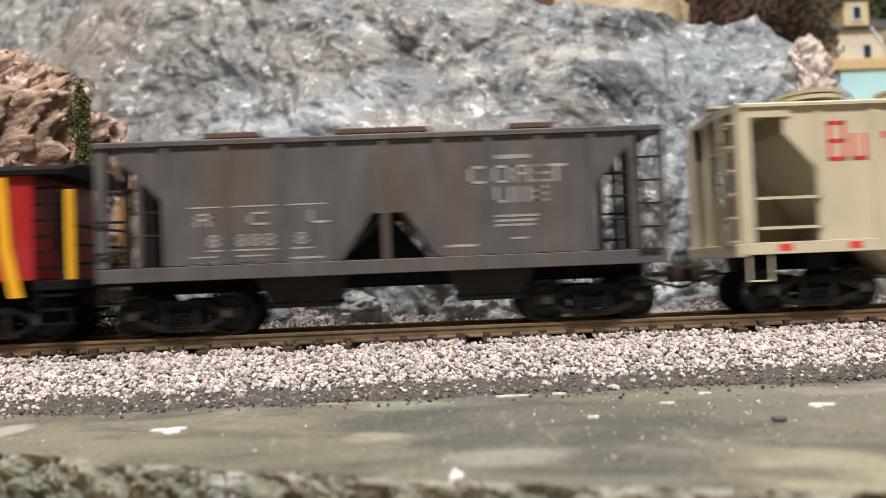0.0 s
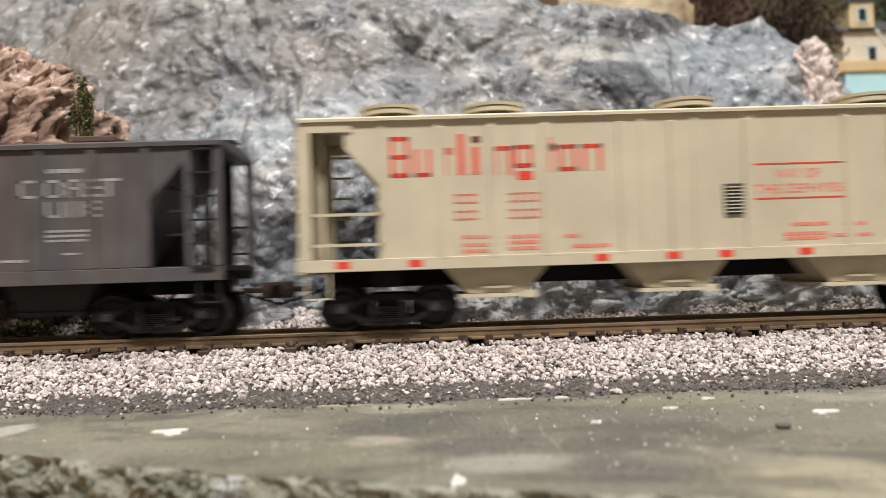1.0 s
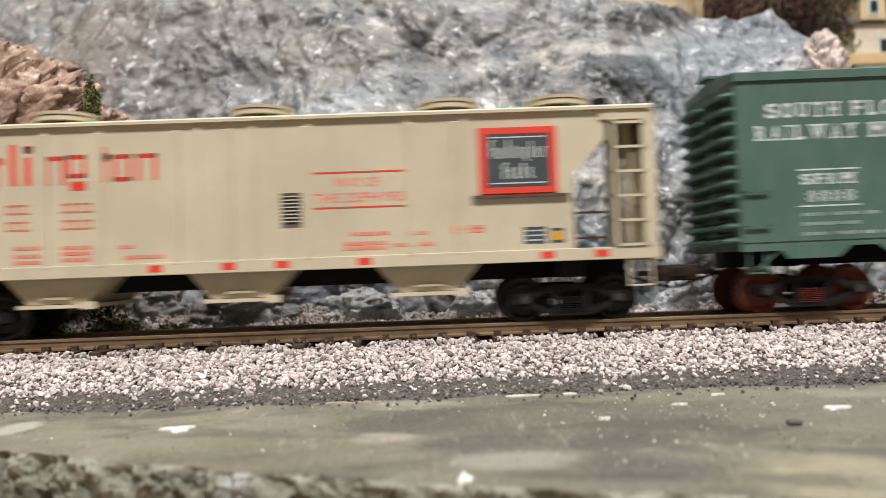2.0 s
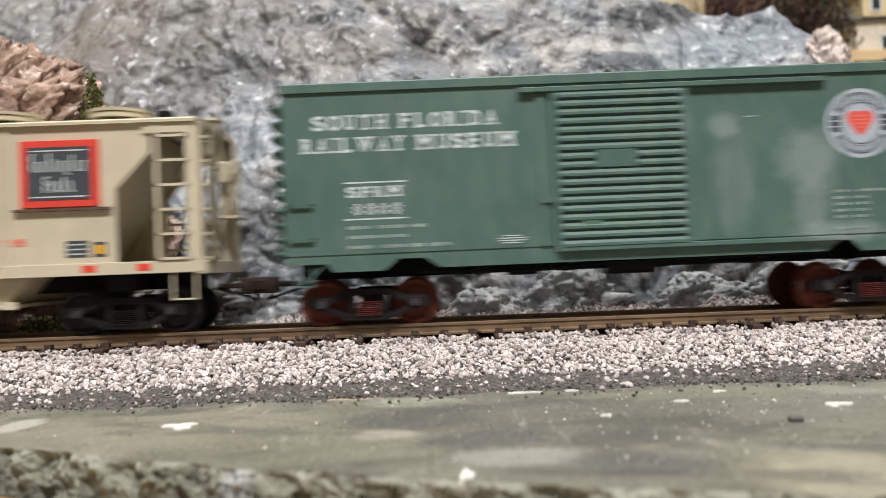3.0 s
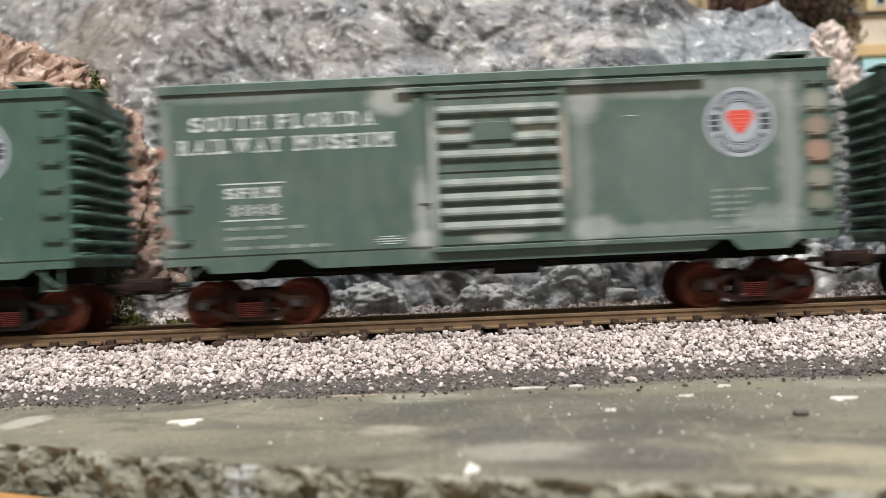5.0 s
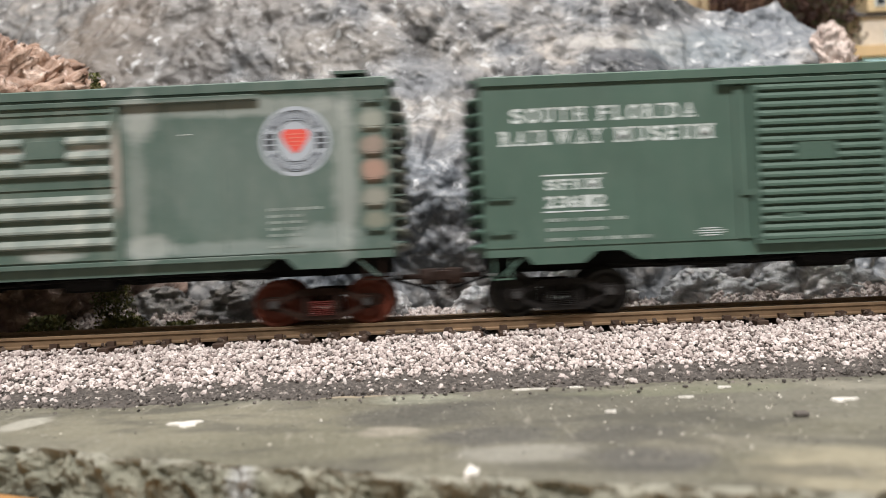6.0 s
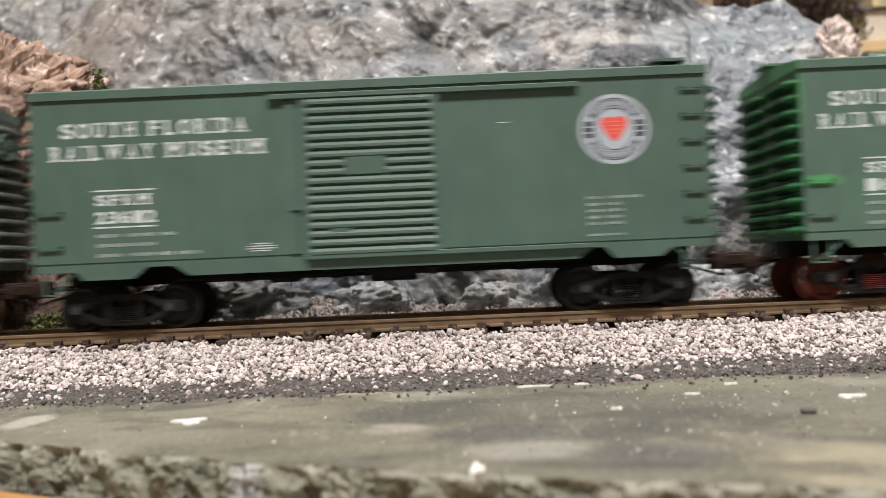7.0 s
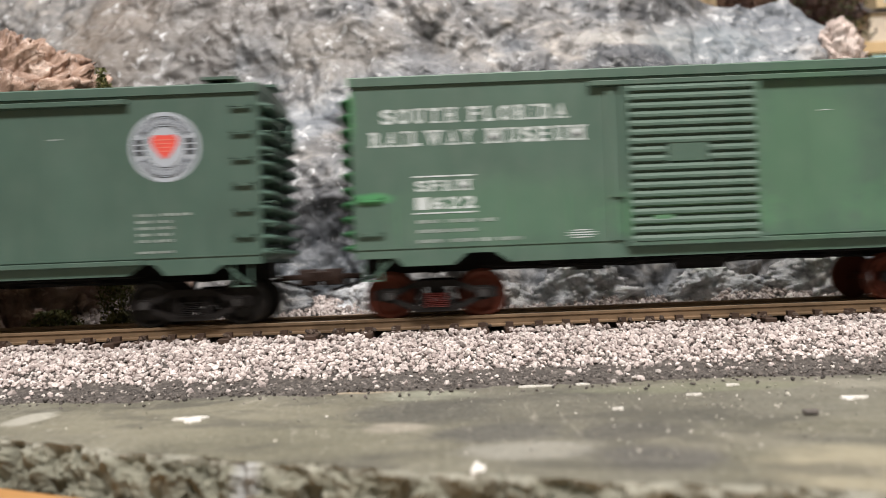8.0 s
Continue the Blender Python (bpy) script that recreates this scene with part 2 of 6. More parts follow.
def letters(text, x0, x1, z0, z1, y, material, parent, name="lettering", label="", bold=0.0):
    """Flat painted letters that fill the field x0..x1, z0..z1 on a car's near side."""
    cu = bpy.data.curves.new("lettering", "FONT")
    cu.body, cu.size, cu.offset = text, 1.0, bold
    tmp = new("lettering", cu)
    me = bpy.data.meshes.new_from_object(tmp.evaluated_get(bpy.context.evaluated_depsgraph_get()))
    bpy.data.objects.remove(tmp)
    co = np.zeros(len(me.vertices) * 3)
    me.vertices.foreach_get("co", co)
    co = co.reshape(-1, 3)
    lo, hi = co.min(0), co.max(0)
    u = (co - lo) / np.maximum(hi - lo, 1e-6)
    out = np.stack([x0 + u[:, 0] * (x1 - x0), np.full(len(u), y), z0 + u[:, 1] * (z1 - z0)], 1) * MM
    me.vertices.foreach_set("co", out.ravel())
    me.materials.append(material)
    ob = new(name, me)
    ob.parent = parent
    return tagged(ob, label) if label else ob


def slab_letters(text, x0, x1, z0, z1, y, material, parent):
    """Bold letters with slab serifs, each glyph in its own cell of the field."""
    wide = {"I": 0.55, "M": 1.3, "W": 1.35, " ": 0.55}
    cells = [wide.get(c, 1.0) for c in text]
    unit = (x1 - x0) / sum(cells)
    h, bm, x = z1 - z0, bmesh.new(), x0
    t = 0.13 * h
    for c, w in zip(text, cells):
        a, b2 = x + 0.08 * unit, x + (w - 0.08) * unit
        if c != " ":
            cu = bpy.data.curves.new("glyph", "FONT")
            cu.body, cu.size, cu.offset = c, 1.0, 0.03
            tmp = new("glyph", cu)
            me = bpy.data.meshes.new_from_object(tmp.evaluated_get(bpy.context.evaluated_depsgraph_get()))
            bpy.data.objects.remove(tmp)
            co = np.array([v.co[:] for v in me.vertices])
            lo, hi = co.min(0), co.max(0)
            inner = 0.12 * unit if c in "HIMNUWYAFRLDTE" else 0.0
            if c == "I":
                inner = 0.16 * unit
            vs = []
            for p in co:
                s = (p - lo) / np.maximum(hi - lo, 1e-6)
                vs.append(bm.verts.new((a + inner + s[0] * (b2 - a - 2 * inner), y, z0 + s[1] * h)))
            for f in me.polygons:
                bm.faces.new([vs[i] for i in f.vertices])
            bpy.data.meshes.remove(me)
            m, third = (a + b2) / 2, (b2 - a) * 0.40
            feet = []
            if c in "HMNRA":
                feet += [(a, a + third, z0), (b2 - third, b2, z0)]
            if c in "HMNUWY":
                feet += [(a, a + third, z1 - t), (b2 - third, b2, z1 - t)]
            if c in "FLDE":
                feet += [(a, a + third * 1.2, z0)]
            if c in "FLDER":
                feet += [(a, a + third, z1 - t)]
            if c in "TY":
                feet += [(m - third * 0.7, m + third * 0.7, z0)]
            if c == "I":
                feet += [(a, b2, z0), (a, b2, z1 - t)]
            for p, q, z in feet:
                box(bm, p, q, y - 0.03, y - 0.005, z, z + t)
        x += w * unit
    return part("lettering", bm, material, parent)


def bars(rows, y, material, parent, name="lettering", label="", t=0.04):
    """Painted bars (x0, x1, z0, z1) for marks that cannot be read."""
    bm = bmesh.new()
    for x0, x1, z0, z1 in rows:
        box(bm, x0, x1, y - t, y, z0, z1)
    return part(name, bm, material, parent, label)


def dashes(x0, x1, z, h, seed, gap=0.35, lo=0.7, hi=2.2):
    """A line of small bars, as of writing too small to read."""
    rnd, x, out = random.Random(seed), x0, []
    while x < x1:
        w = min(rnd.uniform(lo, hi), x1 - x)
        out.append((x, x + w, z - h / 2, z + h / 2))
        x += w + gap
    return out


def block_letter(x0, x1, z0, z1, w, sides="LRTB"):
    out = []
    if "L" in sides: out.append((x0, x0 + w, z0, z1))
    if "R" in sides: out.append((x1 - w, x1, z0, z1))
    if "T" in sides: out.append((x0, x1, z1 - w, z1))
    if "B" in sides: out.append((x0, x1, z0, z0 + w))
    if "M" in sides: out.append((x0, x1, (z0 + z1 - w) / 2, (z0 + z1 + w) / 2))
    return out


# ---- the layout: ground, track, rock ----
def sheet(name, nx, ny, f, material, smooth=True, flip=False):
    """A grid surface; f(u, v) gives a place in mm."""
    pts = np.array([f(i / (nx - 1), j / (ny - 1)) for j in range(ny) for i in range(nx)]) * MM
    k = np.arange(nx * ny).reshape(ny, nx)
    q = np.stack([k[:-1, :-1], k[:-1, 1:], k[1:, 1:], k[1:, :-1]], -1).reshape(-1, 4)
    if flip:
        q = q[:, ::-1]
    me = bpy.data.meshes.new(name)
    me.from_pydata(pts.tolist(), [], q.tolist())
    me.materials.append(material)
    if smooth:
        me.polygons.foreach_set("use_smooth", [True] * len(me.polygons))
    return new(name, me)


def fbm(x, y, z, octaves=5, gain=0.55, lac=2.1):
    return noise.fractal(Vector((x, y, z)), 1.0, lac, octaves) * gain


def edge_y(x):
    """The broken front edge of the painted ground."""
    c = max(-90.0, min(60.0, x))
    y = -95.4 - 0.33 * c + 0.0012 * c * c
    return y + 1.3 * noise.noise(Vector((x * 0.11, 3.0, 0))) + 1.0 * noise.noise(Vector((x * 0.4, 7.0, 0))) + 0.4 * noise.noise(Vector((x * 1.3, 7.0, 0)))


def ground_material():
    m, nt, b = nodes("painted_ground")
    big, mid, fine = noise_tex(nt, 22.0, 5), noise_tex(nt, 90.0, 10, 0.72, stretched(nt, 0.8, 0.8, 1)), noise_tex(nt, 700.0, 4, 0.7)
    c = ramp(nt, mid, [(0.32, (0.062, 0.061, 0.045)), (0.5, (0.114, 0.112, 0.083)), (0.68, (0.21, 0.206, 0.162))])
    c = mix(nt, maths(nt, "MULTIPLY", grey(nt, big, 0.48, 0.62), 0.6), c, (0.14, 0.138, 0.12))
    for cx, cy, rx, ry, a, tint in ((24, -63, 30, 16, 0.8, (0.085, 0.084, 0.072)), (62, -66, 22, 14, 0.5, (0.17, 0.168, 0.14)), (-41, -62, 26, 13, 0.6, (0.235, 0.226, 0.168)), (-20, -76, 16, 11, 0.5, (0.145, 0.143, 0.10)),
                                    (-4, -49, 7, 5, 0.7, (0.27, 0.29, 0.23)), (-4, -62, 10, 9, 0.95, (0.055, 0.056, 0.052)), (-7.5, -72, 4.6, 3.2, 0.8, (0.34, 0.315, 0.265)), (7, -78, 8, 5.5, 0.95, (0.06, 0.061, 0.061)),
                                    (22.3, -79.5, 6.5, 5, 0.95, (0.052, 0.052, 0.052)), (9, -87, 8, 4, 0.7, (0.30, 0.30, 0.275)), (21.8, -91.5, 7.2, 6.0, 0.95, (0.055, 0.055, 0.06)), (41, -99, 9, 10, 0.7, (0.36, 0.33, 0.235)),
                                    (33, -86, 12, 5, 0.45, (0.21, 0.20, 0.165)), (40, -51, 20, 4.0, 0.6, (0.16, 0.175, 0.115)), (70, -52, 12, 5, 0.5, (0.33, 0.32, 0.27)),
                                    (-15.2, -42.5, 10, 1.6, 0.7, (0.45, 0.36, 0.26)), (-66, -55.4, 3.0, 5, 0.6, (0.55, 0.55, 0.5))):
        sep = nt.nodes.new("ShaderNodeSeparateXYZ")
        link(nt, coords(nt), sep.inputs[0])
        dx = maths(nt, "DIVIDE", maths(nt, "SUBTRACT", sep.outputs[0], cx * MM), rx * MM)
        dy = maths(nt, "DIVIDE", maths(nt, "SUBTRACT", sep.outputs[1], cy * MM), ry * MM)
        r = maths(nt, "SQRT", maths(nt, "ADD", maths(nt, "MULTIPLY", dx, dx), maths(nt, "MULTIPLY", dy, dy)))
        r = maths(nt, "ADD", r, maths(nt, "MULTIPLY", maths(nt, "SUBTRACT", noise_tex(nt, 95.0, 10, 0.7), 0.5), 1.7))
        n = add(nt, "ShaderNodeMapRange", **{"From Min": 1.25, "From Max": 0.75})
        link(nt, r, n.inputs["Value"])
        c = mix(nt, maths(nt, "MULTIPLY", n.outputs["Result"], a), c, tint)
    c = mix(nt, 0.26, c, ramp(nt, noise_tex(nt, 1100.0, 6, 0.8), [(0.32, (0.07, 0.07, 0.055)), (0.5, (0.22, 0.215, 0.17)), (0.68, (0.55, 0.54, 0.47))]))
    worn = noise_tex(nt, 46.0, 8, 0.68, stretched(nt, 0.55, 1.3, 1), 0.9)
    c = mix(nt, maths(nt, "MULTIPLY", grey(nt, worn, 0.52, 0.60), 0.6), c, (0.075, 0.075, 0.066))
    c = mix(nt, maths(nt, "MULTIPLY", grey(nt, worn, 0.42, 0.34), 0.45), c, (0.24, 0.235, 0.19))
    scr = noise_tex(nt, 160.0, 6, 0.7, stretched(nt, 2.2, 0.35, 1), 0.6)
    c = mix(nt, maths(nt, "MULTIPLY", grey(nt, scr, 0.60, 0.72), 0.4), c, (0.5, 0.48, 0.42))
    c = mix(nt, maths(nt, "MULTIPLY", grey(nt, fine, 0.64, 0.72), 0.6), c, (0.6, 0.6, 0.55))
    c = mix(nt, maths(nt, "MULTIPLY", grey(nt, noise_tex(nt, 420.0, 3), 0.68, 0.75), 0.6), c, (0.05, 0.05, 0.045))
    link(nt, c, b.inputs["Base Color"])
    link(nt, maths(nt, "ADD", maths(nt, "MULTIPLY", mid, 0.4), 0.36), b.inputs["Roughness"])
    b.inputs["Specular IOR Level"].default_value = 0.35
    bump(nt, b, maths(nt, "ADD", fine, mid), 0.35, 0.0004)
    return m


def dirt_material():
    m, nt, b = nodes("cinder_dirt")
    n = noise_tex(nt, 900.0, 5, 0.7)
    c = ramp(nt, n, [(0.3, (0.028, 0.025, 0.023)), (0.55, (0.085, 0.076, 0.07)), (0.75, (0.24, 0.22, 0.20))])
    link(nt, c, b.inputs["Base Color"])
    b.inputs["Roughness"].default_value = 0.9
    bump(nt, b, n, 0.8, 0.0005)
    return m


def crumble_material():
    m, nt, b = nodes("crumbled_plaster_edge")
    n, n2, n3 = noise_tex(nt, 160.0, 8, 0.65), noise_tex(nt, 1100.0, 5, 0.75), noise_tex(nt, 420.0, 6, 0.75)
    c = ramp(nt, n, [(0.3, (0.125, 0.13, 0.10)), (0.5, (0.20, 0.203, 0.158)), (0.72, (0.29, 0.292, 0.235))])
    c = mix(nt, maths(nt, "MULTIPLY", grey(nt, n3, 0.55, 0.70), 0.2), c, (0.38, 0.39, 0.34))
    c = mix(nt, maths(nt, "MULTIPLY", grey(nt, n2, 0.64, 0.74), 0.25), c, (0.55, 0.55, 0.5))
    sep = nt.nodes.new("ShaderNodeSeparateXYZ")
    link(nt, coords(nt), sep.inputs[0])
    # paler lip along the top of the edge, with a ragged lower limit
    lip = grey(nt, maths(nt, "ADD", sep.outputs[2], maths(nt, "MULTIPLY", maths(nt, "SUBTRACT", n3, 0.5), 0.004)), -0.0011, -0.0004)
    c = mix(nt, maths(nt, "MULTIPLY", lip, 0.35), c, (0.42, 0.42, 0.37))
    # a run of pale blue-grey filler down the edge
    c = mix(nt, maths(nt, "MULTIPLY", blotch(nt, -23.6, -4, 1.6, 9, 0.8, 0.35), 0.6), c, (0.42, 0.44, 0.46))
    link(nt, c, b.inputs["Base Color"])
    b.inputs["Roughness"].default_value = 0.9
    bump(nt, b, maths(nt, "ADD", n3, n2), 0.6, 0.0007)
    return m


def rock_material(name, dark, mids, light, tan, scale=1.0, side=None, glint=0.8, stains=()):
    """Cast plaster rock: slanting washes of colour, warm stains, glossy skin and painted glints."""
    m, nt, b = nodes(name)
    turn = nt.nodes.new("ShaderNodeMapping")
    turn.inputs["Rotation"].default_value = (0, radians(-28), 0)
    turn.inputs["Scale"].default_value = (1.0, 0.8, 1.7)
    link(nt, coords(nt), turn.inputs["Vector"])
    slant = turn.outputs["Vector"]
    big = noise_tex(nt, 12.0 * scale, 4, 0.55, None, 0.8)
    wash = noise_tex(nt, 30.0 * scale, 8, 0.6, slant, 1.6)
    swirl = noise_tex(nt, 62.0 * scale, 8, 0.64, slant, 2.2)
    grain = noise_tex(nt, 240.0 * scale, 5, 0.62)
    fine = noise_tex(nt, 620.0 * scale, 4, 0.65)
    both = maths(nt, "ADD", maths(nt, "MULTIPLY", wash, 0.5), maths(nt, "MULTIPLY", swirl, 0.5))
    c = ramp(nt, both, [(0.36, dark), (0.46, mids[0]), (0.56, mids[1]), (0.68, light)])
    mask = maths(nt, "MULTIPLY", grey(nt, big, 0.45, 0.58), 0.9)
    if side is not None:
        sep = nt.nodes.new("ShaderNodeSeparateXYZ")
        link(nt, coords(nt), sep.inputs[0])
        west = add(nt, "ShaderNodeMapRange", **{"From Min": side[0], "From Max": side[1]})
        link(nt, maths(nt, "ADD", sep.outputs[0], maths(nt, "MULTIPLY", maths(nt, "SUBTRACT", wash, 0.5), 0.14)), west.inputs["Value"])
        mask = maths(nt, "MAXIMUM", mask, west.outputs["Result"])
    c = mix(nt, mask, c, mix(nt, 1.0, c, tan, "MULTIPLY"))
    # stains of wash with a shape of their own, and painted shade of a recess
    for cx, cz, rx, rz, amount, tint in stains:
        c = mix(nt, maths(nt, "MULTIPLY", blotch(nt, cx, cz, rx, rz, 0.5, 0.5, 90.0), amount), c, tint)
    # chalky rubs along the slant
    rub = noise_tex(nt, 95.0 * scale, 7, 0.66, slant, 1.4)
    c = mix(nt, maths(nt, "MULTIPLY", grey(nt, rub, 0.57, 0.66), 0.55), c, light)
    gully = noise_tex(nt, 70.0 * scale, 6, 0.66, slant, 1.8)
    c = mix(nt, maths(nt, "MULTIPLY", grey(nt, gully, 0.44, 0.34), 0.45), c, dark)
    # bright flecks: glossy highlights put into the base colour
    chips = maths(nt, "MULTIPLY", grey(nt, noise_tex(nt, 190.0 * scale, 3, 0.5, None, 0.6), 0.62, 0.67), grey(nt, swirl, 0.44, 0.54))
    c = mix(nt, maths(nt, "MULTIPLY", chips, glint), c, tuple(min(0.9, v * 1.15) for v in light))
    c = mix(nt, maths(nt, "MULTIPLY", grey(nt, fine, 0.44, 0.34), 0.2), c, dark)
    link(nt, c, b.inputs["Base Color"])
    link(nt, maths(nt, "ADD", maths(nt, "MULTIPLY", grain, 0.5), 0.12), b.inputs["Roughness"])
    h = maths(nt, "ADD", maths(nt, "ADD", swirl, maths(nt, "MULTIPLY", rub, 0.5)), maths(nt, "MULTIPLY", grain, 0.3))
    bump(nt, b, h, 0.6, 0.0022)
    return m


M["ground"], M["dirt"], M["crumble"] = ground_material(), dirt_material(), crumble_material()
M["rock"] = rock_material("blue_grey_rock", (0.058, 0.067, 0.08), ((0.152, 0.177, 0.207), (0.265, 0.293, 0.322)), (0.58, 0.61, 0.635), (0.95, 0.83, 0.72), 1.0, (-0.06, -0.12), stains=(
    # first patch: a recess's shade put into the colour
    (66, 86, 17, 7.5, 0.85, (0.075, 0.088, 0.105)), (66, 96, 20, 2.6, 0.5, (0.5, 0.5, 0.48)), (-118, 110, 20, 24, 0.8, (0.165, 0.14, 0.118)), (-3, 84, 11, 8, 0.7, (0.13, 0.145, 0.165)),
    (-34, 98, 19, 10, 0.45, (0.33, 0.305, 0.27)), (-80, 118, 34, 18, 0.5, (0.19, 0.172, 0.155)), (-98, 92, 26, 22, 0.5, (0.12, 0.11, 0.10)), (-60, 112, 46, 26, 0.3, (0.14, 0.135, 0.13)), (94, 95, 22, 9, 0.4, (0.24, 0.30, 0.335)), (-80, 98, 10, 9, 0.5, (0.12, 0.115, 0.11)), (76, 108, 18, 2.5, 0.5, (0.09, 0.10, 0.115)), (-38, 38, 16, 14, 0.5, (0.10, 0.105, 0.115)), (94, 82, 9, 4, 0.6, (0.10, 0.11, 0.13))))
M["pink_rock"] = rock_material("pinkish_brown_rock", (0.10, 0.065, 0.05), ((0.30, 0.195, 0.145), (0.47, 0.325, 0.25)), (0.72, 0.60, 0.53), (0.80, 0.86, 0.95), 1.25)
M["white_rock"] = rock_material("broken_white_rock", (0.16, 0.175, 0.19), ((0.5, 0.54, 0.58), (0.74, 0.77, 0.8)), (0.88, 0.88, 0.88), (1.0, 0.95, 0.9), 1.4)
M["pale_rock"] = rock_material("pale_pink_rock", (0.25, 0.20, 0.18), ((0.55, 0.46, 0.42), (0.68, 0.58, 0.53)), (0.8, 0.74, 0.7), (1, 1, 1), 1.3)
M["sand_rock"] = rock_material("sandy_rock", (0.26, 0.19, 0.11), ((0.45, 0.36, 0.24), (0.60, 0.50, 0.35)), (0.7, 0.62, 0.48), (1, 0.95, 0.9), 0.8)
M["rail"] = plain("rail_brown_brass", (0.21, 0.145, 0.09), 0.42, 0.35, 0.5, 260)
M["rail_top"] = plain("polished_rail_head", (0.80, 0.64, 0.44), 0.24, 1.0, 0.15, 500)
M["tie"] = plain("dark_brown_plastic_tie", (0.055, 0.033, 0.023), 0.6, vary=0.4)
M["wood"] = plain("orange_varnished_wood", (0.42, 0.225, 0.085), 0.4, vary=0.25, scale=120)


def along(u):
    """Places along the layout, dense where the camera looks."""
    w = 2 * u - 1
    return 130 * w + 120 * w ** 3 + 750 * w ** 9


def ground_z(x, y):
    return 0.35 * fbm(x * 0.05, y * 0.08, 1.0) + 0.15 * fbm(x * 0.3, y * 0.3, 5.0)


def ground_point(u, v):
    x = along(u)
    y0 = edge_y(x)
    y = y0 + (-16 - y0) * v
    return x, y, ground_z(x, y)


ground = tagged(sheet("ground", 400, 60, ground_point, M["ground"]), "flat grey-green painted plaster ground with stains and paint specks", "ground", kind="structure")


def crumble_point(u, v):
    x = along(u)
    y0 = edge_y(x)
    rough = 1.0 - (1 - v) ** 9
    lump = noise.noise(Vector((x * 0.2, v * 2.0, 9.0))) + 0.5 * noise.noise(Vector((x * 0.55, v * 5.0, 4.0))) + 0.3 * noise.noise(Vector((x * 1.2, v * 10.0, 14.0)))
    d = noise.voronoi(Vector((x * 0.30 + 0.4 * lump, v * 2.6 + 0.3 * lump, 2.0)))[0]
    fuzz = noise.fractal(Vector((x * 0.9, v * 7.0, 21.0)), 0.8, 2.2, 4)
    out = rough * (2.2 * lump + 5.5 * (0.40 - d[0]) + 0.9 * fuzz + 0.6)
    z0 = ground_z(x, y0)
    return x, y0 + 0.05 - 3.2 * v - 0.7 * out, z0 - 7.2 * v + 0.6 * out * min(1.0, 0.35 + v)


crumble = tagged(sheet("ground_edge", 1500, 80, crumble_point, M["crumble"], True, True), "broken crumbly grey-green plaster edge of the layout", "edge", kind="structure")


def dirt_point(u, v):
    x = along(u)
    y = -45 + 34 * v + (1 - v) * 3.0 * noise.noise(Vector((x * 0.09, 2.2, 0)))
    h = max(0.0, min(1.0, (y + 37) / 18))
    z = -0.3 + min(1.0, v * 8) * 0.75 + 4.9 * h * h * (3 - 2 * h) + 0.35 * fbm(x * 0.3, y * 0.3, 2.0)
    return x, y, z


dirt = tagged(sheet("dirt_strip", 400, 50, dirt_point, M["dirt"]), "dark cinder dirt bank below the ballast", "dirt", kind="structure")
bm = bmesh.new()
box(bm, -1000, 1000, -15, 60, -1.0, 4.9)
roadbed = tagged(part("roadbed", bm, M["dirt"]), "dark dirt roadbed under the track", "roadbed", kind="structure")


def rail_profile(y):
    s = [(-1.2, 0), (1.2, 0), (1.2, 0.35), (0.35, 0.6), (0.35, 1.75), (0.62, 1.9), (0.62, 2.4), (0.5, 2.5), (-0.5, 2.5), (-0.62, 2.4), (-0.62, 1.9), (-0.35, 1.75), (-0.35, 0.6), (-1.2, 0.35)]
    return [(y + a, 7.5 + b) for a, b in s]


track = thing("railway_track", "model railway track with brown rails on dark plastic ties", "track")
for y in (-8.85, 8.85):
    bm = bmesh.new()
    prism_x(bm, rail_profile(y), -1000, 1000)
    part("rail", bm, M["rail"], track, "brown weathered metal rail")
    bm = bmesh.new()
    box(bm, -1000, 1000, y - 0.42, y + 0.42, 9.96, 10.02)
    part("rail_head", bm, M["rail_top"], track, "bright worn rail head")
bm = bmesh.new()
box(bm, -1.25, 1.25, -15.2, 15.2, 5.4, 7.5)
bmesh.ops.bevel(bm, geom=bm.edges[:], offset=0.18, segments=1, affect="EDGES")
for y in (-8.85, 8.85):
    for d in (-1.75, 1.75):
        box(bm, -0.8, 0.8, y + d - 0.6, y + d + 0.6, 7.5, 8.5)
tie_mesh = mesh_of("tie", bm, M["tie"])
rnd = random.Random(4)
for k in range(-46, 47):
    t = part("tie", tie_mesh, None, track)
    t.matrix_basis = pose((k * 6.05 + 1.2 + rnd.uniform(-0.15, 0.15)) * MM, rnd.uniform(-0.3, 0.3) * MM, 0, 0, 0, rnd.uniform(-0.8, 0.8))


bm = bmesh.new()
for k in range(-165, 166):
    if abs(k) > 46:
        box(bm, k * 6.05 - 0.05, k * 6.05 + 2.45, -15.2, 15.2, 5.4, 7.5)
tagged(part("far_ties", bm, M["tie"], track), kind="stuff")


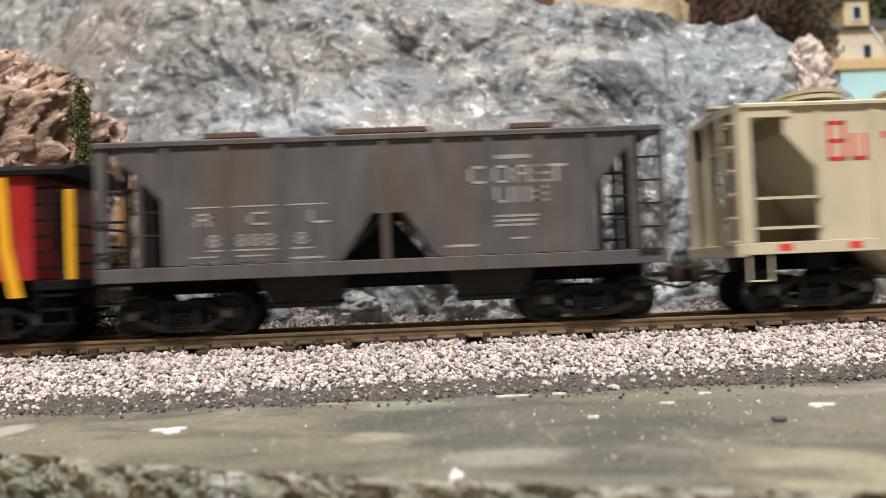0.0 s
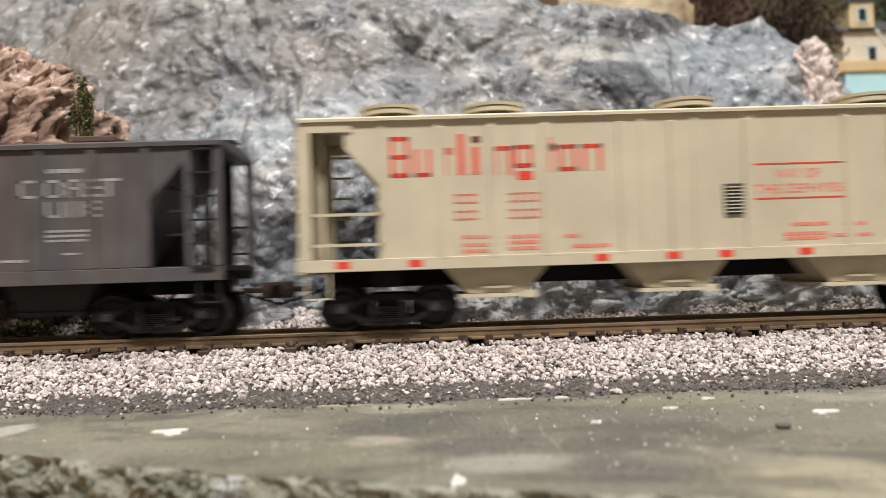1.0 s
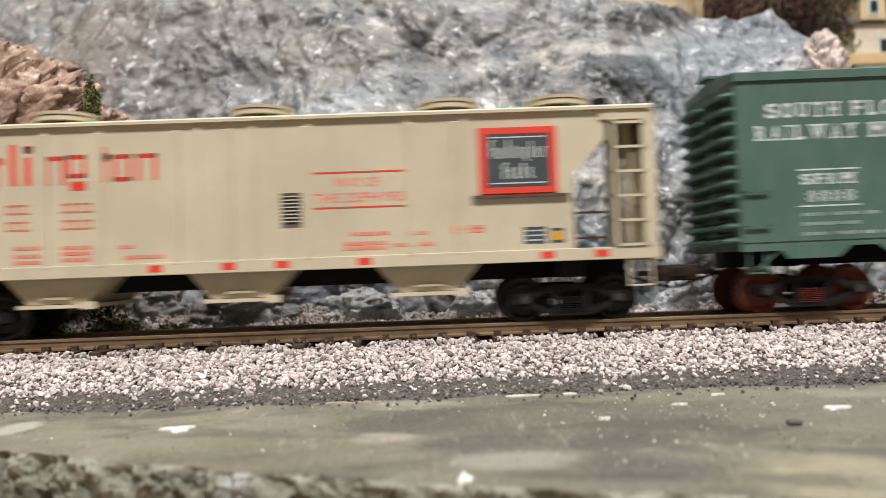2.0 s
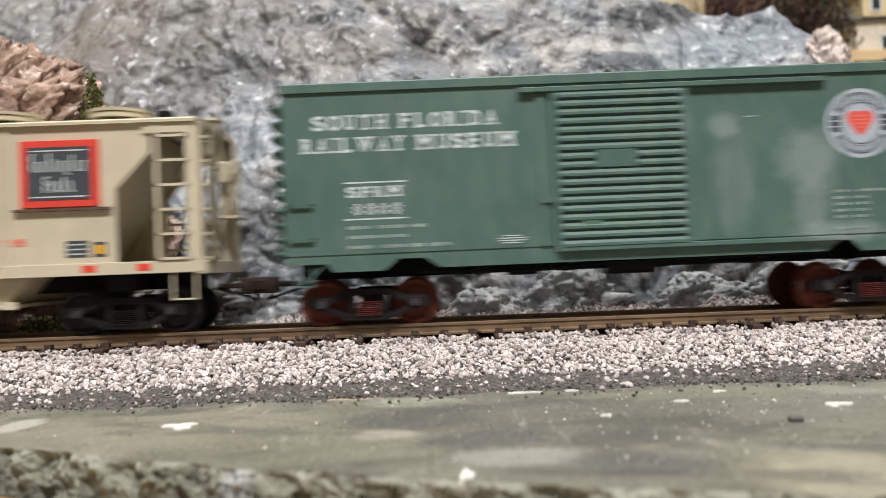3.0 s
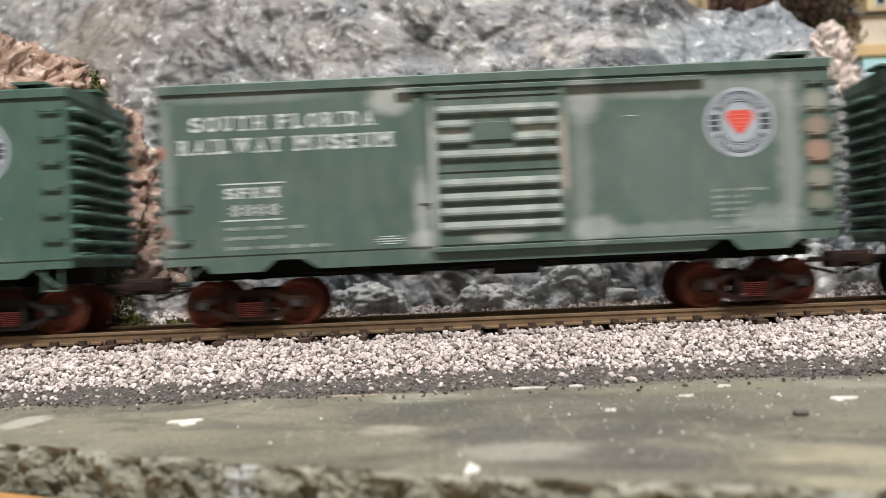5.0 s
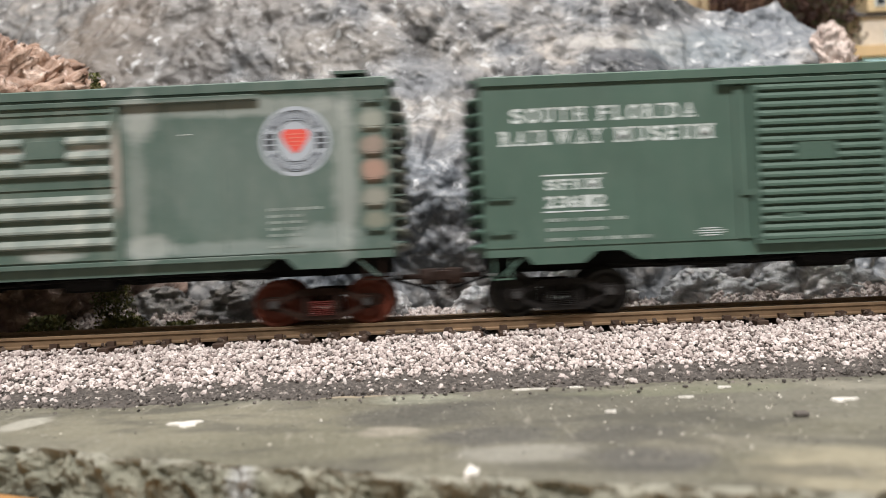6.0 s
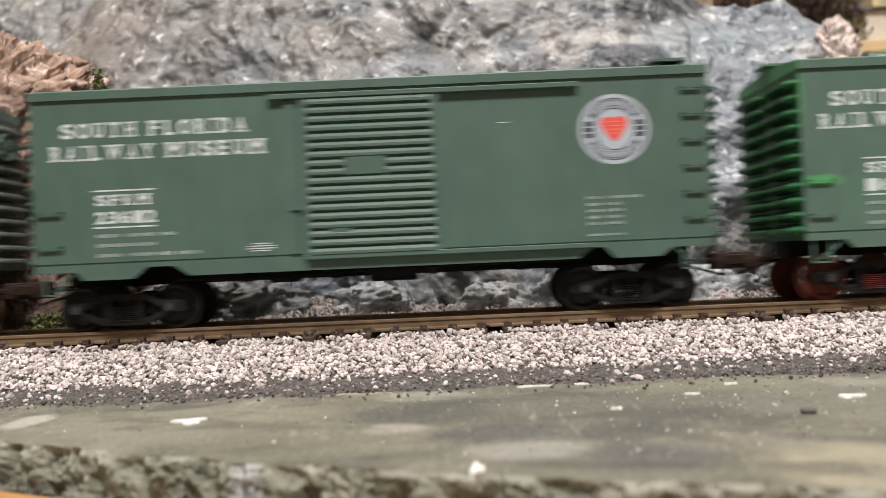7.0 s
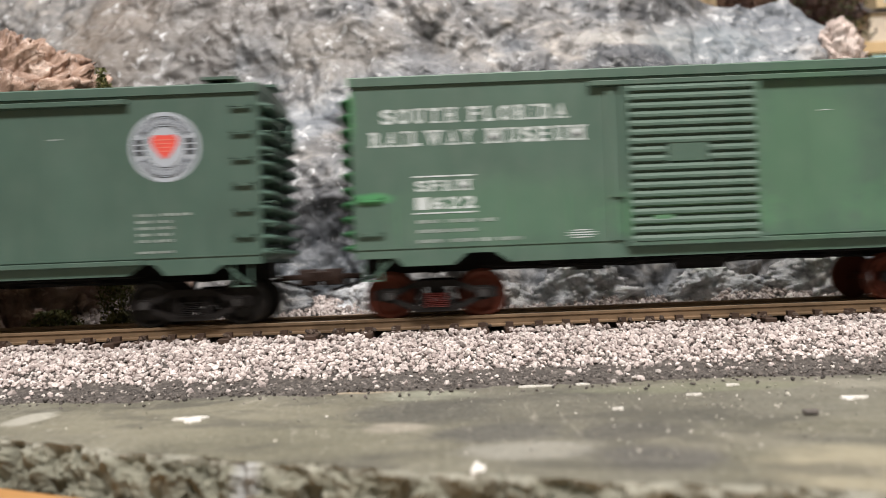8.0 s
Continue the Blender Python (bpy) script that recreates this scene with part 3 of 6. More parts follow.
def stones(name, count, place_of, size, material, seed, flat=0.75):
    """Loose stones: jittered icosahedra joined into one mesh."""
    rs = np.random.RandomState(seed)
    g = (1 + 5 ** 0.5) / 2
    base = np.array([(-1, g, 0), (1, g, 0), (-1, -g, 0), (1, -g, 0), (0, -1, g), (0, 1, g), (0, -1, -g), (0, 1, -g), (g, 0, -1), (g, 0, 1), (-g, 0, -1), (-g, 0, 1)]) / 1.9
    tri = np.array([(0, 11, 5), (0, 5, 1), (0, 1, 7), (0, 7, 10), (0, 10, 11), (1, 5, 9), (5, 11, 4), (11, 10, 2), (10, 7, 6), (7, 1, 8),
                    (3, 9, 4), (3, 4, 2), (3, 2, 6), (3, 6, 8), (3, 8, 9), (4, 9, 5), (2, 4, 11), (6, 2, 10), (8, 6, 7), (9, 8, 1)])
    vs, fs = [], []
    for k in range(count):
        p = base * (1 + rs.uniform(-0.28, 0.28, (12, 1)))
        p = p * rs.uniform(0.6, 1.15, 3) * (1, 1, flat) * size * rs.choice([0.38, 0.46, 0.52, 0.6, 0.72])
        q, _ = np.linalg.qr(rs.normal(size=(3, 3)))
        vs.append(p @ q + place_of(rs))
        fs.append(tri + 12 * k)
    me = bpy.data.meshes.new(name)
    me.from_pydata((np.concatenate(vs) * MM).tolist(), [], np.concatenate(fs).tolist())
    me.materials.append(material)
    return new(name, me)


def stone_material(name, stops):
    m, nt, b = nodes(name)
    geo = nt.nodes.new("ShaderNodeNewGeometry")
    c = ramp(nt, geo.outputs["Random Per Island"], stops)
    n = noise_tex(nt, 1800.0, 4, 0.7)
    c = mix(nt, maths(nt, "MULTIPLY", grey(nt, n, 0.45, 0.7), 0.35), c, (0.20, 0.18, 0.17))
    link(nt, c, b.inputs["Base Color"])
    b.inputs["Roughness"].default_value = 0.8
    bump(nt, b, n, 0.5, 0.0002)
    return m


M["ballast"] = stone_material("pinkish_grey_ballast", [(0.0, (0.27, 0.235, 0.225)), (0.2, (0.48, 0.42, 0.405)), (0.55, (0.62, 0.555, 0.54)), (0.9, (0.80, 0.755, 0.735)), (1.0, (0.18, 0.16, 0.15))])
M["grit"] = stone_material("dark_grit", [(0.0, (0.03, 0.027, 0.025)), (0.7, (0.11, 0.10, 0.092)), (0.93, (0.2, 0.18, 0.17)), (1.0, (0.6, 0.56, 0.52))])

M["brown_grit"] = stone_material("brown_tie_dirt", [(0.0, (0.035, 0.022, 0.015)), (0.8, (0.085, 0.055, 0.038)), (1.0, (0.2, 0.16, 0.13))])


def slope_z(y):
    h = max(0.0, min(1.0, (y + 36) / 17))
    return 0.3 + 5.3 * h * h * (3 - 2 * h)


def shoulder_place(rs):
    x = rs.uniform(-150, 150)
    y = -12.4 - rs.uniform(0, 1) * 18.6 - rs.exponential(1.1)
    y += 1.5 * noise.noise(Vector((x * 0.1, 8.0, 0)))
    heap = 0.9 if y > -17.0 and noise.noise(Vector((x * 0.16, 3.3, 0))) > -0.15 else 0.0
    return np.array([x, y, slope_z(y) + heap + rs.uniform(-0.3, 0.8)])


tagged(stones("ballast", 21000, shoulder_place, 0.98, M["ballast"], 3), "loose pinkish-grey crushed stone ballast along the track", "ballast", kind="stuff")


def crib_place(rs):
    return np.array([rs.uniform(-150, 150), rs.uniform(-14, 14), 5.4 + rs.uniform(-0.4, 0.5)])


# dark grit here paints in the shade beneath the cars
tagged(stones("ballast_between_ties", 3800, crib_place, 1.3, M["grit"], 5), "stone ballast between the ties, coloured dark for the shade under the cars", "ballast", kind="stuff")


def back_place(rs):
    x, y = rs.uniform(-150, 150), 13 + rs.uniform(0, 24)
    heap = 0.20 + 0.34 * max(0.0, noise.noise(Vector((x * 0.05, 4.4, 0))) + 0.25)
    return np.array([x, y, 5.6 + rs.uniform(-0.3, 0.6) + max(0, y - 17) * heap])


tagged(stones("ballast_behind_track", 9500, back_place, 1.35, M["ballast"], 6), "loose pale ballast behind the track", "ballast", kind="stuff")


def grit_place(rs):
    x, y = rs.uniform(-150, 150), -44 + rs.beta(2, 1.6) * 18
    if rs.uniform() < 0.02:
        y = -43 - rs.exponential(2.0)
    y += 2.0 * noise.noise(Vector((x * 0.09, 2.2, 0)))
    return np.array([x, y, slope_z(y) - (0.05 if y > -43 else 0.25) + rs.uniform(-0.1, 0.25)])


tagged(stones("grit", 13000, grit_place, 0.68, M["grit"], 7), "fine dark cinder grit with stray pale stones", "grit", kind="stuff")


def stray_place(rs):
    x, y = rs.uniform(-120, 120), -38 + rs.normal(0, 3.0)
    return np.array([x, y, slope_z(y) + 0.25])


def debris_place(rs):
    return np.array([round(rs.uniform(-140, 140) / 6.05) * 6.05 + 1.2 + rs.normal(0, 0.9), -10.2 - rs.uniform(0, 2.6), 7.2 + rs.uniform(-0.6, 0.9)])


tagged(stones("tie_debris", 420, debris_place, 1.1, M["brown_grit"], 9), "dark brown crumbs of dirt on the tie ends", "dirt", kind="stuff")
tagged(stones("stray_ballast", 70, stray_place, 1.2, M["ballast"], 8), "stray ballast stones on the cinder dirt", "ballast", kind="stuff")


def facet(x, z, scale, seed, tilt):
    """Broken stone: flat faces, each tilted its own way."""
    wx = x + 4 * noise.noise(Vector((x * 0.06, seed, z * 0.06)))
    wz = z + 4 * noise.noise(Vector((x * 0.06, seed + 9, z * 0.06)))
    p = Vector((wx * scale + wz * scale * 0.45, seed, wz * scale * 0.75 - wx * scale * 0.15))
    near = noise.voronoi(p)[1][0]
    g = noise.cell_vector(near * 37.0)
    d = p - near
    return (d.x * (g.x - 0.5) * 2 + d.z * (g.z - 0.5) * 2) * tilt / scale + (g.y - 0.5) * tilt * 0.07 / scale


def rock_y(x, z):
    """Depth of the big rock face: soft folds, slanting gullies and small broken planes."""
    w = noise.noise_vector(Vector((x * 0.028, 6.0, z * 0.028)))
    px, pz = x + 9 * w.x, z + 9 * w.z
    y = 42 + 0.05 * z + 0.66 * max(0, z - 42) + 0.32 * max(0, 42 - z) + 0.0009 * (x + 10) ** 2
    y += 9 * noise.noise(Vector((x * 0.017, 1.7, z * 0.022)))
    y += 7.0 * (0.35 - abs(noise.noise(Vector((px * 0.034 + pz * 0.014, 3.0, pz * 0.026)))))
    y += 4.2 * (0.35 - abs(noise.noise(Vector((px * 0.075 - pz * 0.03, 8.0, pz * 0.055)))))
    y += 1.4 * noise.noise(Vector((px * 0.15, 12.0, pz * 0.12)))
    # crumpled skin: ever smaller creases that run down the slant
    qx, qz = px * 0.88 + pz * 0.47, pz * 0.88 - px * 0.47
    for k, (size, deep) in enumerate(((0.05, 4.0), (0.10, 2.6), (0.21, 1.5), (0.42, 0.75), (0.8, 0.35))):
        y += deep * (0.3 - abs(noise.noise(Vector((qx * size, 20.0 + 3 * k, qz * size * 0.7)))))
    y += facet(x, z, 0.26, 7.0, 0.10)
    return y + 0.6 * noise.fractal(Vector((px * 0.30, 2.0, pz * 0.26)), 0.9, 2.1, 4)


def ridge_z(x):
    """The top outline of the rock."""
    pts = ((-400, 190), (-60, 172), (30, 129), (50, 120), (66, 120.5), (82, 119), (97, 117.5), (105, 115), (113, 114), (122, 115), (130, 116.5), (137, 120), (141, 114), (145, 108), (152, 98), (158, 82), (168, 55), (182, 26), (205, 8))
    for (a, za), (b2, zb) in zip(pts, pts[1:]):
        if a <= x <= b2:
            return za + (zb - za) * (x - a) / (b2 - a)
    return 8.0


def rock_point(u, v):
    x = -260 + 450 * u
    top = ridge_z(x) + 1.2 * noise.noise(Vector((x * 0.12, 5.5, 0))) + 0.7 * noise.noise(Vector((x * 0.4, 2.5, 0)))
    if v <= 0.8:
        z = 3 + (top - 3) * (v / 0.8)
        return x, rock_y(x, z), z
    w = (v - 0.8) / 0.2
    z = top - 0.55 * w * w * (top - 3)
    return x, rock_y(x, top) + 70 * w, z + 2 * noise.noise(Vector((x * 0.1, w * 5, 0)))


rock_face = tagged(sheet("rock_face", 700, 320, rock_point, M["rock"], True), "craggy blue-grey cast rock face with white and dark veins", "rock", kind="structure")


def boulder(name, cx, cy, sx, sy, sz, material, label, seed, power=2.6, z0=4.0, n=90, amp=0.16, grain=20.0):
    """A rounded block with broken faces that stands on the ground."""
    def f(u, v):
        a, e = u * 2 * math.pi, v * 0.5 * math.pi
        c, s = math.cos(a), math.sin(a)
        r = (abs(c) ** power + abs(s) ** power) ** (-1 / power)
        ce = max(0.0, math.cos(e)) ** (2 / power) if v < 1 else 0.0
        se = math.sin(e) ** (2 / power)
        d = Vector((c * r * ce, s * r * ce, se))
        w = Vector((d.x * sx, d.y * sy, d.z * sz)) / grain + Vector((seed, 0, 0))
        w += 0.25 * noise.noise_vector(w * 1.5 + Vector((seed, 5, 0)))
        k = 1.0
        for q, t in ((w, 0.8), (w * 2.3, 0.6), (w * 5.0, 0.35)):
            near = noise.voronoi(q)[1][0]
            g = noise.cell_vector(near * 37.0) - Vector((0.5, 0.5, 0.5))
            k += amp * t * (2.0 * (q - near).dot(g) + 0.6 * g.x)
        return cx + d.x * sx * k, cy + d.y * sy * k, z0 + d.z * sz * (0.85 + 0.15 * k)
    return tagged(sheet(name, n, n // 2, f, material, True), label, "rock")


boulder("rock_outcrop", -126, 42, 37, 20, 85, M["pink_rock"], "weathered pinkish-brown rock outcrop beside the grey cliff", 2.0, 3.0, n=280, amp=0.26, grain=15.0)
boulder("pale_rock", 145, 100, 7.0, 9, 42, M["pale_rock"], "pale pink rock spire at the end of the cliff", 5.0, 2.6, 62.0, n=140, amp=0.36, grain=8.0)
boulder("sandy_rock", 100, 196, 43, 30, 160, M["sand_rock"], "blurred sandy tan rock behind the cliff", 8.0, 2.6, 20.0, n=80)
boulder("tan_boulder", -95, 52, 17, 8, 68, M["pink_rock"], "orange-brown rock beside the moss shrub", 3.3, 2.4, n=140, amp=0.3, grain=12.0)
for cx, cy, sx, sy, sz, sd in ((-52, 34, 14, 8, 16, 1.0), (-20, 37, 12, 8, 13, 2.2), (14, 33, 10, 6, 12, 3.1), (38, 38, 14, 8, 17, 4.5), (72, 35, 13, 7, 14, 5.2), (104, 37, 15, 9, 19, 6.4), (-78, 37, 12, 8, 15, 7.7)):
    boulder("loose_rock", cx, cy, sx, sy, sz, M["rock" if cx < -40 else "white_rock"], "broken white and grey rock lying at the foot of the cliff", sd, 2.2, n=80, amp=0.42, grain=9.0)


# ---- rolling stock; each car stands on the rail head, near side towards -y ----
WHEEL_R = 4.8
SPIN = []


def wheelset(truck, x, material):
    bm = bmesh.new()
    for sgn in (-1, 1):
        y = 7.1 * sgn
        lathe(bm, [(1.2, y - 0.4 * sgn), (1.5, y + 1.5 * sgn), (3.3, y + 1.3 * sgn), (4.1, y + 1.9 * sgn), (4.72, y + 2.0 * sgn), (4.8, y + 0.5 * sgn), (5.4, y + 0.2 * sgn), (5.4, y - 0.3 * sgn), (4.3, y - 0.4 * sgn)], 32)
    tube(bm, (0, -11.2, 0), (0, 11.2, 0), 0.8, 10)
    for f in bm.faces:
        if all(4.6 < math.hypot(v.co.x, v.co.z) < 5.0 for v in f.verts):
            f.material_index = 1
    ws = part("wheelset", bm, material, truck, at=(x, 0, WHEEL_R), smooth=False)
    ws.data.materials.append(M["tread"])
    SPIN.append((ws, x))
    return ws


def build_truck(car, x, frame_mat, wheel_mat, label=""):
    truck = part("truck", boxed(-1.9, 1.9, -10.2, 10.2, 4.2, 7.4, 0.3), frame_mat, car, label, at=(x, 0, 0))
    for y in (-10.6, 10.6):
        bm = bmesh.new()
        # frame with two window openings, as top chord, bottom chord and columns
        prism(bm, [(-13.2, 4.2), (-13.2, 6.0), (-11.5, 6.6), (-8.0, 6.5), (-4.4, 8.0), (4.4, 8.0), (8.0, 6.5), (11.5, 6.6), (13.2, 6.0), (13.2, 4.2), (11.8, 3.9), (8.2, 5.0), (4.6, 6.6), (-4.6, 6.6), (-8.2, 5.0), (-11.8, 3.9)], y - 0.7, y + 0.7)
        prism(bm, [(-11.6, 3.9), (-8.4, 4.2), (-4.0, 2.5), (4.0, 2.5), (8.4, 4.2), (11.6, 3.9), (8.8, 3.2), (4.4, 1.3), (-4.4, 1.3), (-8.8, 3.2)], y - 0.65, y + 0.65)
        for cx in (-3.4, 3.4):
            box(bm, cx - 0.55, cx + 0.55, y - 0.8, y + 0.8, 2.0, 7.2)
        part("side_frame", bm, frame_mat, truck)
        for cx in (-1.7, 0.0, 1.7):
            bm = bmesh.new()
            lathe(bm, [(0.45 if k % 2 else 0.75, 2.3 + 0.2 * k) for k in range(16)], 10, "Z", (cx, y * 1.045, 0))
            part("spring", bm, M["rust_spring"] if wheel_mat == M["wheel_rust"] else frame_mat, truck)
        for cx in (-10.0, 10.0):
            part("journal_box", boxed(cx - 1.3, cx + 1.3, y * 1.0 - 1.3, y + 1.3, 3.6, 6.2, 0.35), frame_mat, truck)
            bm = bmesh.new()
            sg = -1 if y < 0 else 1
            tube(bm, (cx, y + 1.2 * sg, 4.9), (cx, y + 1.75 * sg, 4.9), 0.85, 12)
            part("axle_cap", bm, M["axle"], truck)
    for cx in (-10.0, 10.0):
        wheelset(truck, cx, wheel_mat)
    return truck


def build_coupler(car, x, sgn):
    bm = bmesh.new()
    box(bm, min(x, x + sgn * 7.0), max(x, x + sgn * 7.0), -0.8, 0.8, 8.9, 10.1)
    prism_x(bm, [(-2.2, 7.6), (2.2, 7.6), (2.4, 9.4), (2.0, 11.3), (-2.0, 11.3), (-2.4, 9.4)], x + sgn * 4.6, x + sgn * 9.2)
    prism_x(bm, [(-2.8, 8.4), (0.2, 8.4), (0.2, 10.8), (-2.8, 10.8)], x + sgn * 7.4, x + sgn * 9.6)
    bmesh.ops.bevel(bm, geom=bm.edges[:], offset=0.25, segments=1, affect="EDGES")
    tube(bm, (x + sgn * 7.6, -1.4, 4.2), (x + sgn * 7.2, -1.0, 8.6), 0.35, 8)
    part("coupler", bm, M["coupler"], car, "rust-brown knuckle coupler")
    bm = bmesh.new()
    tube(bm, (x - sgn * 2, 3.2, 9.2), (x + sgn * 4.5, 3.6, 7.2), 0.35, 8)
    tube(bm, (x + sgn * 4.5, 3.6, 7.2), (x + sgn * 8.4, 2.6, 6.0), 0.35, 8)
    part("brake_hose", bm, M["black"], car)


def rung(car, x0, x1, y, z, mat, name="ladder_rung", r=0.28, depth=1.2):
    sg = -1 if y < 0 else 1
    bm = bmesh.new()
    box(bm, x0, x1, y + sg * (depth - 0.45) if sg > 0 else y - depth, y + depth if sg > 0 else y - depth + 0.45, z - r, z + r)
    for x in (x0, x1 - 0.45):
        box(bm, x, x + 0.45, min(y - sg * 0.3, y + sg * depth), max(y - sg * 0.3, y + sg * depth), z - r, z + r)
    return part(name, bm, mat, car)


def stirrup(car, x0, x1, y, z0, z1, mat):
    bm = bmesh.new()
    for x in (x0, x1 - 0.4):
        box(bm, x, x + 0.4, y - 0.2, y + 0.2, z0, z1)
    box(bm, x0, x1, y - 0.4, y + 0.3, z0 - 0.35, z0)
    part("sill_step", bm, mat, car)


def brake_wheel(car, x, y, z, mat, sgn):
    bm = bmesh.new()
    for k in range(20):
        a, b2 = 2 * math.pi * k / 20, 2 * math.pi * (k + 1) / 20
        tube(bm, (x, y + 3 * math.cos(a), z + 3 * math.sin(a)), (x, y + 3 * math.cos(b2), z + 3 * math.sin(b2)), 0.3, 6)
    for k in range(4):
        a = math.pi * k / 4
        tube(bm, (x, y - 2.9 * math.cos(a), z - 2.9 * math.sin(a)), (x, y + 2.9 * math.cos(a), z + 2.9 * math.sin(a)), 0.2, 6)
    tube(bm, (x - sgn * 2.5, y, z), (x + sgn * 0.4, y, z), 0.5, 8)
    part("brake_wheel", bm, mat, car)


def herald(car, cx, cz, y):
    """Round badge: pale disc, ring of small dark marks, red heart; plain shapes only."""
    bm = bmesh.new()
    lathe(bm, [(7.4, y), (7.4, y - 0.05)], 48, "Y", (cx, 0, cz))
    badge = part("badge", bm, M["lavender"], car, "round pale grey badge with a red heart")

    def arc(bm, r0, r1, a0, a1, n, depth):
        turn = [a0 + (a1 - a0) * k / n for k in range(n + 1)]
        pts = [(r1, a) for a in turn] + [(r0, a) for a in reversed(turn)]
        prism(bm, [(cx + r * math.cos(a), cz + r * math.sin(a)) for r, a in pts], y - depth - 0.04, y - depth)
    bm = bmesh.new()
    for a in (0.5, 0.5 + math.pi):
        bm = bmesh.new()
        arc(bm, 4.75, 6.15, a, a + math.pi - 1.0, 20, 0.05)
        part("badge_band", bm, M["badge_band"], badge)
    bm = bmesh.new()
    for a in (0.5, 0.5 + math.pi):
        for k in range(13):
            u = a + 0.12 + (math.pi - 1.24) * k / 13
            arc(bm, 4.95, 5.95, u, u + 0.085, 1, 0.09)
    tagged(part("badge_mark", bm, M["lavender"], badge), kind="stuff")
    bm = bmesh.new()
    for r0, r1 in ((4.25, 4.5), (6.3, 6.55)):
        arc(bm, r0, r1, 0, math.pi, 24, 0.05)
        arc(bm, r0, r1, math.pi, 2 * math.pi, 24, 0.05)
    for sx in (-1, 1):
        x0, x1 = sorted((cx + sx * 4.5, cx + sx * 6.3))
        for z0, z1 in ((0.75, 1.75), (-0.45, 0.45), (-1.75, -0.75)):
            box(bm, x0, x1, y - 0.09, y - 0.05, cz + z0, cz + z1)
    part("badge_ring", bm, M["badge_dark"], badge)
    bm = bmesh.new()
    half = [(0.0, 1.95), (0.9, 2.2), (1.9, 2.15), (2.7, 1.6), (2.9, 0.8), (2.5, -0.2), (1.8, -1.3), (0.95, -2.3), (0.0, -3.1)]
    prism(bm, [(cx + x, cz + 0.4 + z) for x, z in half] + [(cx - x, cz + 0.4 + z) for x, z in half[-2:0:-1]], y - 0.13, y - 0.09)
    part("badge_heart", bm, M["heart"], badge, "coral-red heart")
    bars([(cx - w, cx + w, cz + dz - 0.12, cz + dz + 0.12) for dz, w in ((1.5, 1.9), (0.7, 1.8), (-0.1, 1.5), (-0.9, 1.1))], y - 0.13, M["soft_red"], badge, "heart_marks")


